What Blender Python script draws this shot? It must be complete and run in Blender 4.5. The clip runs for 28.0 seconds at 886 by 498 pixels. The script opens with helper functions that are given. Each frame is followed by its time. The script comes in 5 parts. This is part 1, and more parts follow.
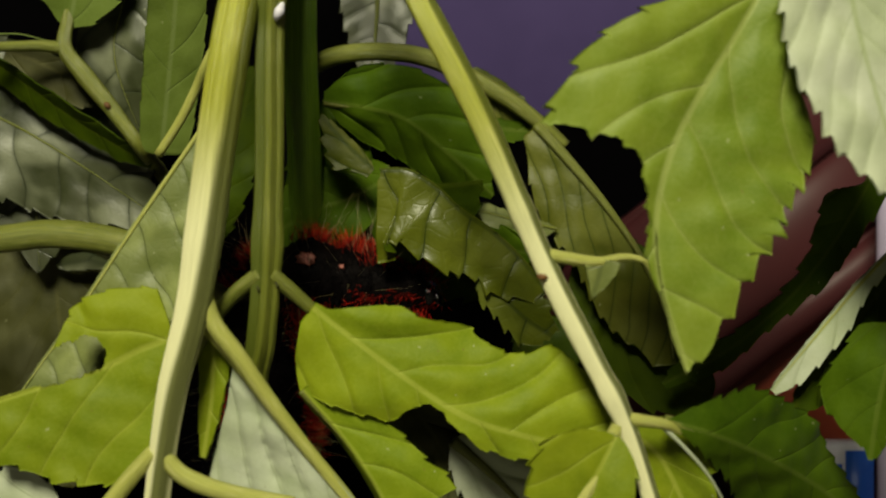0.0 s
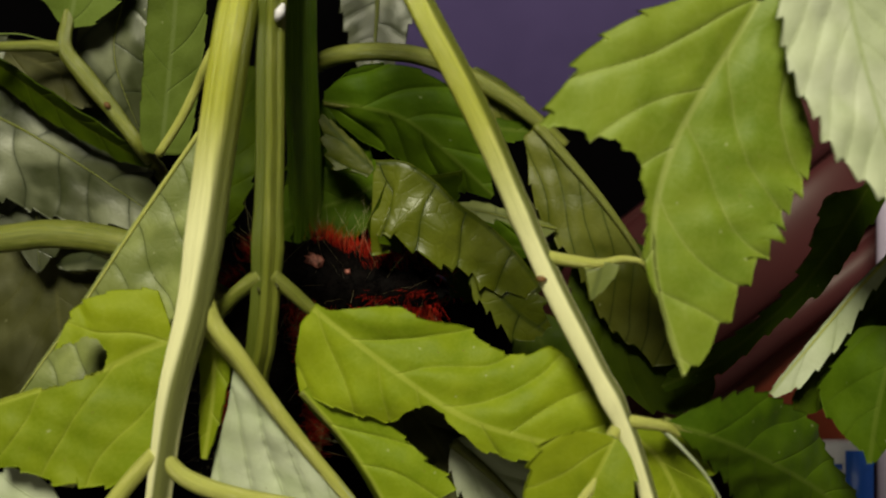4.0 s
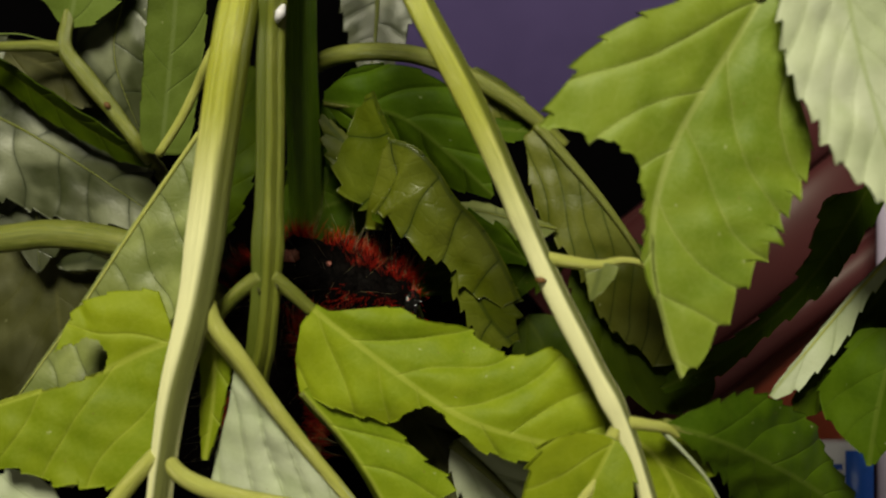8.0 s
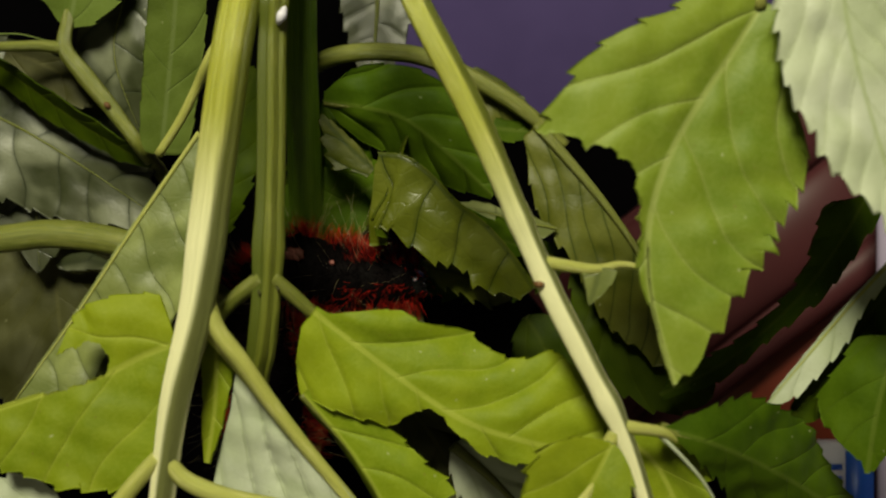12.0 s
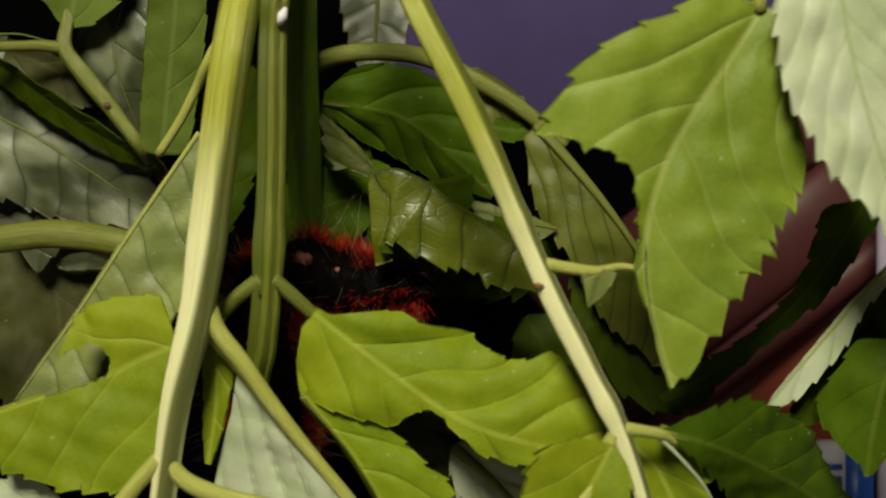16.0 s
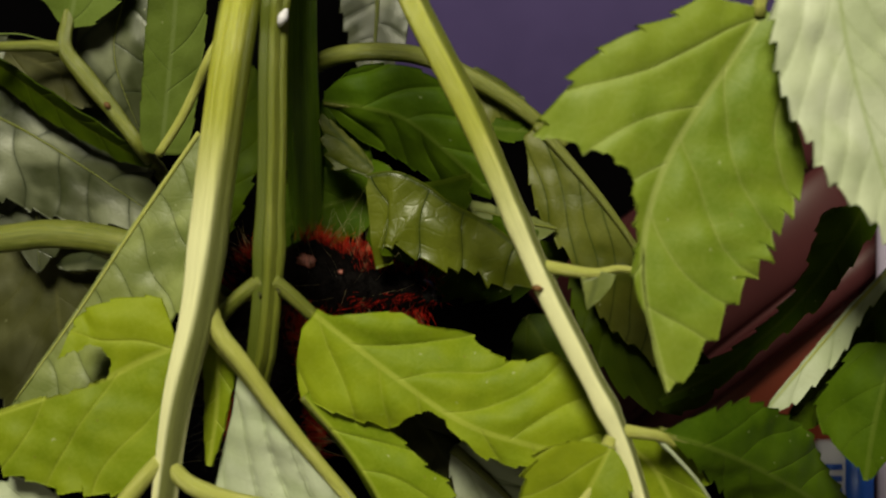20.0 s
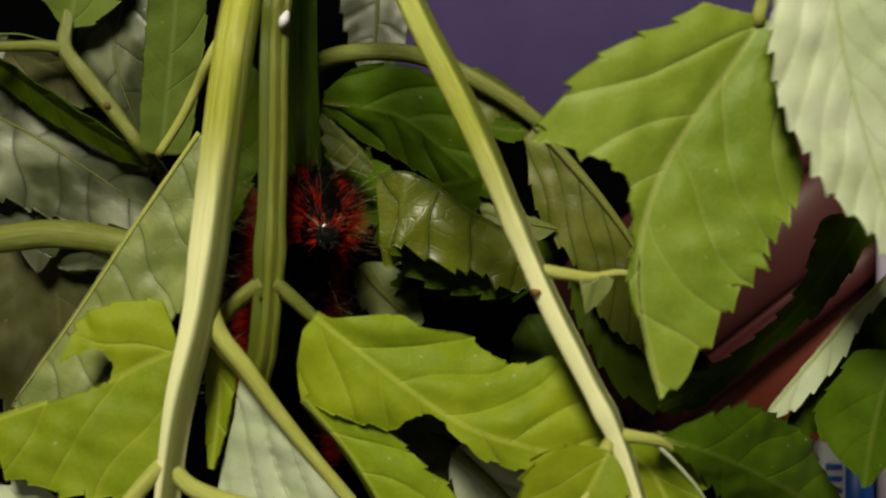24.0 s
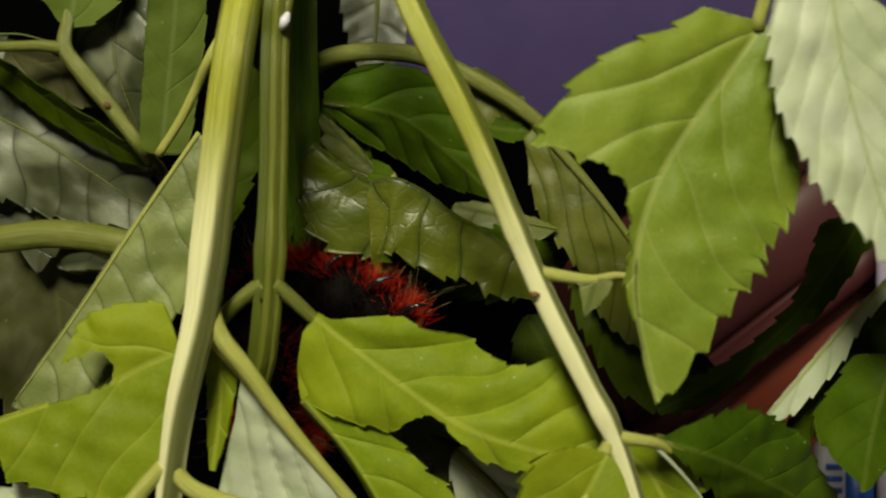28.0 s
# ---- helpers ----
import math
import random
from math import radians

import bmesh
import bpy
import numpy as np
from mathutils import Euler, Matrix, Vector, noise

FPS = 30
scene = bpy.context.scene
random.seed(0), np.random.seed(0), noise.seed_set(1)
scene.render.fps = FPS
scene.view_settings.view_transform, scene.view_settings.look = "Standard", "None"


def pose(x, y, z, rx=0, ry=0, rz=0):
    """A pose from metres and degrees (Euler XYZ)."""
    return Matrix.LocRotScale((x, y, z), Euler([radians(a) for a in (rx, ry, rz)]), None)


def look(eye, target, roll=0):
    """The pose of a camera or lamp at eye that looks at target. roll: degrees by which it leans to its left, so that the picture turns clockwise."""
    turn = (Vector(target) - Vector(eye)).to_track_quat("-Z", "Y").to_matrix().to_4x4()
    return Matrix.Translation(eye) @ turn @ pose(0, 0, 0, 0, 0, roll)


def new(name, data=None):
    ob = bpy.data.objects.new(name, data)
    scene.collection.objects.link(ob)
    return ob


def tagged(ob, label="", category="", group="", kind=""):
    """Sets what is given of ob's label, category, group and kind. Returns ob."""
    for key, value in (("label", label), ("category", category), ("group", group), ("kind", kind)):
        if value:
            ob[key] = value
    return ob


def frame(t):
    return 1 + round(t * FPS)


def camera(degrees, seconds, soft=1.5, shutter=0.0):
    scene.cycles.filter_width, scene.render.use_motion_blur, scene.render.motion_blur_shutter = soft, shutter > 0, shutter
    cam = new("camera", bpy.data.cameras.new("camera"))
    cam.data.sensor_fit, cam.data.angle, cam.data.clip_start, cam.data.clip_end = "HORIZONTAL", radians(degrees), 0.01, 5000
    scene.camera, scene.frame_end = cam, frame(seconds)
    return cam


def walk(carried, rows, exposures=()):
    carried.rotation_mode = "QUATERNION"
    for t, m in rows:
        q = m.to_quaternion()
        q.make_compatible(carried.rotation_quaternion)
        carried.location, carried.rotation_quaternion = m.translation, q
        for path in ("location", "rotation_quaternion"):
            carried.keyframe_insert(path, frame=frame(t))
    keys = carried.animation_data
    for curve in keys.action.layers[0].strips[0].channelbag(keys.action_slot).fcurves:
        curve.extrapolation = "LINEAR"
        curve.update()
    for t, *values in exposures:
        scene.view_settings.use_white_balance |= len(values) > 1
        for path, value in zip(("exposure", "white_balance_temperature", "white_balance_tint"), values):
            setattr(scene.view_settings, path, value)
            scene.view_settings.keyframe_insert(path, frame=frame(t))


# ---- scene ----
cam = camera(45, 28.0, soft=2.2, shutter=0.5)
cam.data.dof.use_dof, cam.data.dof.focus_distance, cam.data.dof.aperture_fstop = True, 0.166, 17.0
walk(cam, [(0.0, look((0, -0.169, 0.2), (0, 0, 0.2))), (28.0, look((0, -0.169, 0.2), (0, 0, 0.2)))])

# ---- world and light ----
world = bpy.data.worlds.new("room_air")
scene.world = world
world.use_nodes = True
world.node_tree.nodes["Background"].inputs[0].default_value = (1.0, 0.93, 0.75, 1)
world.node_tree.nodes["Background"].inputs[1].default_value = 0.002


def area_lamp(name, eye, target, size, watts, colour):
    data = bpy.data.lights.new(name, "AREA")
    data.shape, data.size, data.energy, data.color = "DISK", size, watts, colour
    ob = new(name, data)
    ob.matrix_basis = look(eye, target)
    return ob


area_lamp("room_lamp", (-0.06, -0.40, 0.51), (0.02, 0, 0.2), 0.15, 3.65, (0.98, 0.94, 0.68))
scene.view_settings.exposure = 0.0


# ---- materials ----
class Net:
    """A node tree written as nested calls."""

    def __init__(self, name):
        self.mat = bpy.data.materials.new(name)
        self.mat.use_nodes = True
        self.tree = self.mat.node_tree
        self.tree.nodes.clear()
        self.out = self.tree.nodes.new("ShaderNodeOutputMaterial")

    def put(self, socket, value):
        if isinstance(value, bpy.types.NodeSocket):
            self.tree.links.new(value, socket)
        elif isinstance(value, (tuple, list)) and len(value) == 3 and socket.type == "RGBA":
            socket.default_value = (*value, 1)
        else:
            socket.default_value = value

    def node(self, kind, **values):
        n = self.tree.nodes.new(kind)
        for key, value in values.items():
            self.put(n.inputs[key.replace("_", " ")], value)
        return n

    def math(self, op, a, b=0.0, c=0.0):
        n = self.tree.nodes.new("ShaderNodeMath")
        n.operation = op
        for socket, value in zip(n.inputs, (a, b, c)):
            self.put(socket, value)
        return n.outputs[0]

    def mix(self, f, a, b):
        n = self.tree.nodes.new("ShaderNodeMix")
        n.data_type = "RGBA"
        self.put(n.inputs[0], f), self.put(n.inputs[6], a), self.put(n.inputs[7], b)
        return n.outputs[2]

    def ramp(self, x, lo, hi, a=0.0, b=1.0):
        n = self.tree.nodes.new("ShaderNodeMapRange")
        n.interpolation_type = "SMOOTHSTEP"
        for socket, value in zip(n.inputs, (x, lo, hi, a, b)):
            self.put(socket, value)
        return n.outputs[0]

    def noise(self, vector, scale, detail=3.0, rough=0.55):
        return self.node("ShaderNodeTexNoise", Vector=vector, Scale=scale, Detail=detail, Roughness=rough).outputs[0]

    def coords(self, kind="Object"):
        return self.tree.nodes.new("ShaderNodeTexCoord").outputs[kind]

    def stretch(self, vector, x, y, z):
        n = self.tree.nodes.new("ShaderNodeMapping")
        self.put(n.inputs[0], vector)
        n.inputs["Scale"].default_value = (x, y, z)
        return n.outputs[0]

    def random(self):
        return self.tree.nodes.new("ShaderNodeObjectInfo").outputs["Random"]

    def bump(self, height, strength, distance):
        return self.node("ShaderNodeBump", Height=height, Strength=strength, Distance=distance).outputs[0]

    def done(self, colour, rough, normal=None, through_light=0.0, coat=0.0, specular=0.5, metal=0.0):
        p = self.node("ShaderNodeBsdfPrincipled", Base_Color=colour, Roughness=rough, Metallic=metal)
        self.put(p.inputs["Specular IOR Level"], specular)
        self.put(p.inputs["Coat Weight"], coat)
        if normal is not None:
            self.put(p.inputs["Normal"], normal)
        shader = p.outputs[0]
        if through_light:
            t = self.node("ShaderNodeBsdfTranslucent", Color=colour)
            m = self.tree.nodes.new("ShaderNodeMixShader")
            self.put(m.inputs[0], through_light), self.put(m.inputs[1], shader), self.put(m.inputs[2], t.outputs[0])
            shader = m.outputs[0]
        self.tree.links.new(shader, self.out.inputs[0])
        return self.mat


SLANT = {}


def leaf_material(name, base, deep, vein, rough, pitch=7.5, through_light=0.12, vein_bump=1.0, specular=0.4, slant=1.5, net_bump=1.0, veins=0.2, patch=0.0, thin=1.0):
    """A leaf's skin. Its UV map holds millimetres along and across the blade, times 0.01. veins: how far the side veins
    take on their own colour; patch: how strongly large pale patches show, soft sheen put into the colour; thin: the
    width of the veins."""
    k = Net(name)
    sep = k.tree.nodes.new("ShaderNodeSeparateXYZ")
    uv = k.coords("UV")
    k.put(sep.inputs[0], uv)
    s, w = k.math("MULTIPLY", sep.outputs[0], 100.0), k.math("MULTIPLY", sep.outputs[1], 100.0)
    across = k.math("ABSOLUTE", w)
    sway = k.math("ADD", k.math("MULTIPLY", k.math("SINE", k.math("ADD", k.math("MULTIPLY", s, 0.37), 1.3)), 0.9), k.math("MULTIPLY", k.math("SINE", k.math("MULTIPLY", across, 0.6)), 0.5))
    phase = k.math("ADD", k.math("DIVIDE", k.math("SUBTRACT", k.math("ADD", s, sway), k.math("MULTIPLY", k.math("POWER", across, 0.92), slant)), pitch),
                   k.math("MULTIPLY", k.math("SIGN", w), 0.23))
    saw = k.math("MULTIPLY", k.math("ABSOLUTE", k.math("SUBTRACT", k.math("FRACT", phase), 0.5)), 2.0)
    line = k.ramp(saw, 1.0 - 0.09 * thin, 1.0 - 0.015 * thin)
    halo = k.ramp(saw, 0.70, 1.0)
    rib = k.ramp(across, 0.5, 0.16)
    net = k.node("ShaderNodeTexVoronoi", Vector=uv, Scale=48.0)
    net.feature = "DISTANCE_TO_EDGE"
    cell = k.ramp(net.outputs[0], 0.0, 0.14, 1.0, 0.0)
    fine = k.node("ShaderNodeTexVoronoi", Vector=uv, Scale=140.0)
    fine.feature = "DISTANCE_TO_EDGE"
    mesh_ = k.ramp(fine.outputs[0], 0.0, 0.12, 1.0, 0.0)
    big, mid, grain = k.noise(uv, 4.0, 3.0), k.noise(uv, 26.0, 4.0), k.noise(uv, 260.0, 3.0)
    soft = k.noise(k.stretch(uv, 1.0, 1.7, 1.0), 7.0, 2.0)
    c = k.mix(k.ramp(k.math("ADD", k.math("MULTIPLY", big, 0.7), k.math("MULTIPLY", mid, 0.3)), 0.32, 0.66), deep, base)
    # pale blotches paint the blade's soft sheen into its colour
    if patch:
        c = k.mix(k.math("MULTIPLY", k.ramp(soft, 0.46, 0.66), patch), c, tuple(min(0.8, 2.3 * v + 0.06) for v in base))
        c = k.mix(k.math("MULTIPLY", k.ramp(soft, 0.42, 0.28), patch * 0.8), c, deep)
    c = k.mix(k.math("MULTIPLY", k.ramp(grain, 0.35, 0.75), 0.10), c, vein)
    c = k.mix(k.math("MULTIPLY", k.math("MULTIPLY", cell, mid), 0.07), c, vein)
    c = k.mix(k.math("MULTIPLY", halo, veins * 0.35), c, vein)
    c = k.mix(k.math("MULTIPLY", k.math("MULTIPLY", line, k.ramp(mid, 0.25, 0.6, 0.45, 1.0)), veins), c, vein)
    c = k.mix(k.math("MULTIPLY", rib, 0.5), c, vein)
    spots = k.ramp(k.noise(uv, 90.0, 1.0), 0.78, 0.81)
    c = k.mix(k.math("MULTIPLY", spots, 0.45), c, (0.16, 0.10, 0.03))
    flecks = k.ramp(k.noise(k.stretch(uv, 1.0, 1.3, 1.0), 61.0, 1.0), 0.77, 0.80)
    c = k.mix(k.math("MULTIPLY", flecks, 0.3), c, (0.5, 0.5, 0.3))
    hsv = k.node("ShaderNodeHueSaturation", Color=c)
    k.put(hsv.inputs["Hue"], k.math("ADD", 0.499, k.math("MULTIPLY", k.random(), 0.008)))
    k.put(hsv.inputs["Value"], k.math("ADD", 0.92, k.math("MULTIPLY", k.random(), 0.16)))
    height = k.math("ADD", k.math("MULTIPLY", line, -0.7 * vein_bump), k.math("ADD", k.math("MULTIPLY", cell, -0.10 * net_bump), k.math("ADD", k.math("MULTIPLY", mesh_, -0.05), k.math("MULTIPLY", mid, 0.5 * net_bump))))
    r = k.math("ADD", rough - 0.1, k.math("ADD", k.math("MULTIPLY", mid, 0.14), k.math("MULTIPLY", soft, 0.12)))
    SLANT[k.mat] = slant
    return k.done(hsv.outputs[0], r, k.bump(height, 0.45, 0.00025), through_light, specular=specular)


def stem_material(name, base, deep, pale, rough=0.42, furrow_shade=None, ripe=None):
    """A ridged green stalk. UV: millimetres along times 0.01, and the turn round it."""
    k = Net(name)
    uv = k.coords("UV")
    streak = k.noise(k.stretch(uv, 3.0, 22.0, 1.0), 3.0, 4.0)
    blot = k.noise(k.stretch(uv, 14.0, 5.0, 1.0), 1.6, 3.0)
    fibre = k.noise(k.stretch(uv, 10.0, 90.0, 1.0), 4.0, 3.0)
    c = k.mix(k.ramp(streak, 0.36, 0.64), deep, base)
    c = k.mix(k.math("MULTIPLY", k.ramp(blot, 0.5, 0.75), 0.4), c, pale)
    c = k.mix(k.math("MULTIPLY", k.ramp(fibre, 0.55, 0.75), 0.2), c, pale)
    if ripe:
        along = k.tree.nodes.new("ShaderNodeSeparateXYZ")
        k.put(along.inputs[0], uv)
        c = k.mix(k.math("MULTIPLY", k.ramp(k.math("ADD", along.outputs[0], k.math("MULTIPLY", streak, 0.1)), ripe[0], ripe[1]), 0.92), c, (0.86, 0.84, 0.50))
    # furrow green, widened to paint the stalk's shaded flank into the colour
    if furrow_shade:
        turn = k.tree.nodes.new("ShaderNodeSeparateXYZ")
        k.put(turn.inputs[0], uv)
        twist = k.math("ADD", k.math("MULTIPLY", turn.outputs[0], furrow_shade[4]), furrow_shade[1])
        wave = k.math("COSINE", k.math("ADD", k.math("MULTIPLY", turn.outputs[1], 2 * math.pi * furrow_shade[0]), twist))
        c = k.mix(k.math("MULTIPLY", k.ramp(k.math("ADD", wave, k.math("MULTIPLY", streak, 0.8)), 0.75, -0.15), furrow_shade[2]), c, furrow_shade[3])
    h = k.math("ADD", streak, k.math("MULTIPLY", fibre, 0.4))
    return k.done(c, k.math("ADD", rough - 0.08, k.math("MULTIPLY", fibre, 0.2)), k.bump(h, 0.5, 0.0004), 0.05)


def plain_material(name, a, b, rough, scale=40.0, bump=0.2, distance=0.0005, specular=0.5, metal=0.0, coat=0.0):
    k = Net(name)
    o = k.coords("Object")
    n1, n2 = k.noise(o, scale, 4.0), k.noise(o, scale * 9, 3.0)
    c = k.mix(k.ramp(k.math("ADD", k.math("MULTIPLY", n1, 0.7), k.math("MULTIPLY", n2, 0.3)), 0.35, 0.65), a, b)
    return k.done(c, k.math("ADD", rough - 0.06, k.math("MULTIPLY", n2, 0.14)), k.bump(n2, bump, distance), specular=specular, metal=metal, coat=coat)


M_TOP = leaf_material("leaf_upper_bright", (0.230, 0.275, 0.008), (0.130, 0.182, 0.004), (0.36, 0.39, 0.06), 0.52, specular=0.12, veins=0.22)
# darkened copy of the upper leaf green: shade among back leaves, in the colour
M_SHADED = leaf_material("leaf_upper_shaded", (0.046, 0.072, 0.0015), (0.018, 0.034, 0.0008), (0.060, 0.080, 0.005), 0.5, specular=0.05, veins=0.25)
M_UNDER = leaf_material("leaf_underside", (0.180, 0.200, 0.050), (0.110, 0.135, 0.026), (0.060, 0.075, 0.014), 0.46, specular=0.5, slant=0.75, veins=0.75, patch=0.25, thin=0.6)
M_PALE = leaf_material("leaf_underside_pale", (0.48, 0.52, 0.36), (0.36, 0.41, 0.25), (0.27, 0.33, 0.12), 0.55, vein_bump=-1.2, slant=2.3, veins=0.22, patch=0.15)
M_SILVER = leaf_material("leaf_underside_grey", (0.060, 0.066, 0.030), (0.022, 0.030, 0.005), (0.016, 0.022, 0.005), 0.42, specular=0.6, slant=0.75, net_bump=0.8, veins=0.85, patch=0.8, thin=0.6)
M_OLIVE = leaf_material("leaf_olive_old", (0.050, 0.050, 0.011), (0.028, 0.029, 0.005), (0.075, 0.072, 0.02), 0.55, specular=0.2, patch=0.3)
M_SOFT = leaf_material("leaf_upper_pale_green", (0.198, 0.248, 0.020), (0.112, 0.168, 0.008), (0.35, 0.38, 0.12), 0.50, specular=0.25, veins=0.30, thin=0.8)
M_MID = leaf_material("leaf_upper_soft", (0.120, 0.160, 0.030), (0.085, 0.120, 0.016), (0.17, 0.21, 0.07), 0.55, specular=0.05, veins=0.10)
# deep leaf green, lowered further so that its colour carries some inner shade
M_DEEP = leaf_material("leaf_upper_half_shaded", (0.070, 0.118, 0.004), (0.032, 0.064, 0.002), (0.11, 0.15, 0.02), 0.5, specular=0.05, veins=0.1)
M_WET = leaf_material("leaf_underside_wet", (0.105, 0.122, 0.006), (0.052, 0.068, 0.003), (0.014, 0.026, 0.003), 0.30, specular=0.30, slant=0.6, net_bump=2.3, veins=0.9, patch=0.12, thin=0.5)
M_SHEEN = leaf_material("leaf_underside_folded", (0.110, 0.116, 0.012), (0.040, 0.052, 0.003), (0.018, 0.034, 0.004), 0.40, specular=0.22, slant=2.6, net_bump=1.2, veins=0.85, patch=0.12, thin=0.7)
M_STEM = stem_material("stalk_yellow_green", (0.45, 0.45, 0.11), (0.32, 0.34, 0.06), (0.60, 0.58, 0.25))
M_STEM_A = stem_material("stalk_ripening", (0.36, 0.365, 0.030), (0.26, 0.275, 0.020), (0.47, 0.46, 0.10), furrow_shade=(2, 1.58, 0.92, (0.075, 0.088, 0.004), 3.5), ripe=(0.64, 0.88))
M_STEM_R = stem_material("stalk_jointed", (0.39, 0.40, 0.055), (0.29, 0.31, 0.035), (0.52, 0.50, 0.14), furrow_shade=(2, 3.9, 0.9, (0.085, 0.105, 0.006), 0.0), ripe=(0.74, 1.0))
M_STEM2 = stem_material("stalk_olive", (0.185, 0.20, 0.028), (0.105, 0.125, 0.014), (0.28, 0.28, 0.08))
M_STEM_B = stem_material("stalk_grooved", (0.155, 0.172, 0.016), (0.10, 0.118, 0.010), (0.22, 0.23, 0.04), furrow_shade=(2, 1.745, 0.8, (0.065, 0.085, 0.006), 0.0))
M_STEM3 = stem_material("stalk_dark_green", (0.120, 0.215, 0.006), (0.070, 0.140, 0.004), (0.18, 0.28, 0.02), 0.4)
M_WALL = plain_material("purple_plastic", (0.125, 0.090, 0.265), (0.100, 0.072, 0.220), 0.45, 9.0, 0.15)
# near-black colour that stands in for shade in the gaps between leaves
M_BLACK = plain_material("gap_shade", (0.0008, 0.0006, 0.001), (0.0005, 0.0005, 0.0006), 0.9, 20.0, 0.2, specular=0.02)
M_TABLE = plain_material("grey_table", (0.10, 0.09, 0.085), (0.07, 0.065, 0.06), 0.5, 12.0)
M_ROOM = plain_material("room_plaster", (0.06, 0.052, 0.040), (0.05, 0.045, 0.036), 0.8, 4.0)
M_POT = plain_material("red_plastic", (0.15, 0.024, 0.010), (0.10, 0.016, 0.007), 0.34, 14.0, 0.15, 0.0004, 0.5)
M_MAUVE = plain_material("maroon_plastic", (0.062, 0.016, 0.018), (0.046, 0.012, 0.014), 0.46, 10.0, 0.12, 0.0004, 0.25)
M_LILAC = plain_material("lilac_plastic", (0.42, 0.36, 0.50), (0.36, 0.31, 0.44), 0.4, 14.0)
M_BLUE = plain_material("blue_print", (0.010, 0.085, 0.48), (0.010, 0.070, 0.40), 0.4, 30.0)
M_WHITE = plain_material("white_card", (0.62, 0.60, 0.68), (0.55, 0.54, 0.62), 0.5, 30.0)
M_CAT = plain_material("caterpillar_skin", (0.0016, 0.001, 0.001), (0.003, 0.0014, 0.0012), 0.7, 300.0, 0.5, 0.0003, 0.06)
M_RED = plain_material("red_bristle", (0.46, 0.013, 0.003), (0.30, 0.007, 0.002), 0.5, 120.0, specular=0.15)
M_ORANGE = plain_material("orange_bristle", (0.42, 0.055, 0.008), (0.36, 0.03, 0.006), 0.5, 120.0, specular=0.15)
M_HAIR = plain_material("pale_hair", (0.50, 0.44, 0.24), (0.40, 0.32, 0.14), 0.35, 120.0)
M_JET = plain_material("jet_black_horn", (0.008, 0.007, 0.007), (0.005, 0.005, 0.005), 0.12, 200.0)
M_BLACKHAIR = plain_material("black_bristle", (0.003, 0.002, 0.002), (0.004, 0.003, 0.003), 0.8, 120.0, specular=0.05)
M_PINK = plain_material("pink_wart", (0.32, 0.10, 0.075), (0.14, 0.04, 0.03), 0.6, 700.0)
M_SCAR = plain_material("brown_scar", (0.17, 0.075, 0.018), (0.10, 0.045, 0.014), 0.6, 400.0)

# ---- builders ----
ORIGIN = {}


def thing(name, at, label, category, group="", kind=""):
    ob = new(name)
    ob.empty_display_size = 0.01
    ob.location = at
    ORIGIN[ob] = np.array(at, float)
    return tagged(ob, label, category, group, kind)


def mesh_from(name, verts, faces, materials, slots=None, uvs=None, smooth=True):
    me = bpy.data.meshes.new(name)
    me.from_pydata([tuple(v) for v in verts], [], faces)
    for m in materials:
        me.materials.append(m)
    if slots is not None:
        me.polygons.foreach_set("material_index", np.asarray(slots, np.int32))
    if uvs is not None:
        layer = me.uv_layers.new(name="UVMap")
        loops = np.empty(len(me.loops), np.int32)
        me.loops.foreach_get("vertex_index", loops)
        layer.data.foreach_set("uv", np.asarray(uvs, np.float32)[loops].ravel())
    me.polygons.foreach_set("use_smooth", np.full(len(me.polygons), smooth))
    me.update()
    return me


def part(name, shape, parent, label="", pivot=None):
    """One mesh under a thing or a part. shape: verts in world metres, faces, materials, slots, uvs."""
    verts, faces, materials, slots, uvs = shape
    pivot = ORIGIN[parent] if pivot is None else np.array(pivot, float)
    ob = new(name, mesh_from(name, np.asarray(verts) - pivot, faces, materials, slots, uvs))
    ob.parent = parent
    ob.location = pivot - ORIGIN[parent]
    ORIGIN[ob] = pivot
    return tagged(ob, label)


def lone(name, shape, label, category, kind="", at=(0, 0, 0)):
    verts, faces, materials, slots, uvs = shape
    ob = new(name, mesh_from(name, np.asarray(verts) - np.array(at), faces, materials, slots, uvs))
    ob.location = at
    ORIGIN[ob] = np.array(at, float)
    return tagged(ob, label, category, "", kind)


def spline(points, n):
    """A smooth curve through the points, n samples evenly spaced."""
    p = np.array(points, float)
    if len(p) == 2:
        return p[0] + (p[1] - p[0]) * np.linspace(0, 1, n)[:, None]
    q = np.vstack([2 * p[0] - p[1], p, 2 * p[-1] - p[-2]])
    fine = []
    for i in range(len(p) - 1):
        a, b, c, d = q[i:i + 4]
        t = np.linspace(0, 1, 40, endpoint=i == len(p) - 2)[:, None]
        fine.append(0.5 * (2 * b + (c - a) * t + (2 * a - 5 * b + 4 * c - d) * t ** 2 + (3 * b - a - 3 * c + d) * t ** 3))
    fine = np.vstack(fine)
    run = np.concatenate([[0], np.cumsum(np.linalg.norm(np.diff(fine, axis=0), axis=1))])
    at = np.linspace(0, run[-1], n)
    return np.stack([np.interp(at, run, fine[:, k]) for k in range(3)], 1)


def eased(row, u):
    """The row's values, given at even steps, at each u from 0 to 1, with soft corners."""
    fine = np.interp(np.linspace(0, 1, 241), np.linspace(0, 1, len(row)), row)
    reach = max(1, 60 // len(row))
    fine = np.convolve(np.pad(fine, reach, mode="edge"), np.ones(2 * reach + 1) / (2 * reach + 1), "valid")
    return np.interp(u, np.linspace(0, 1, 241), fine)


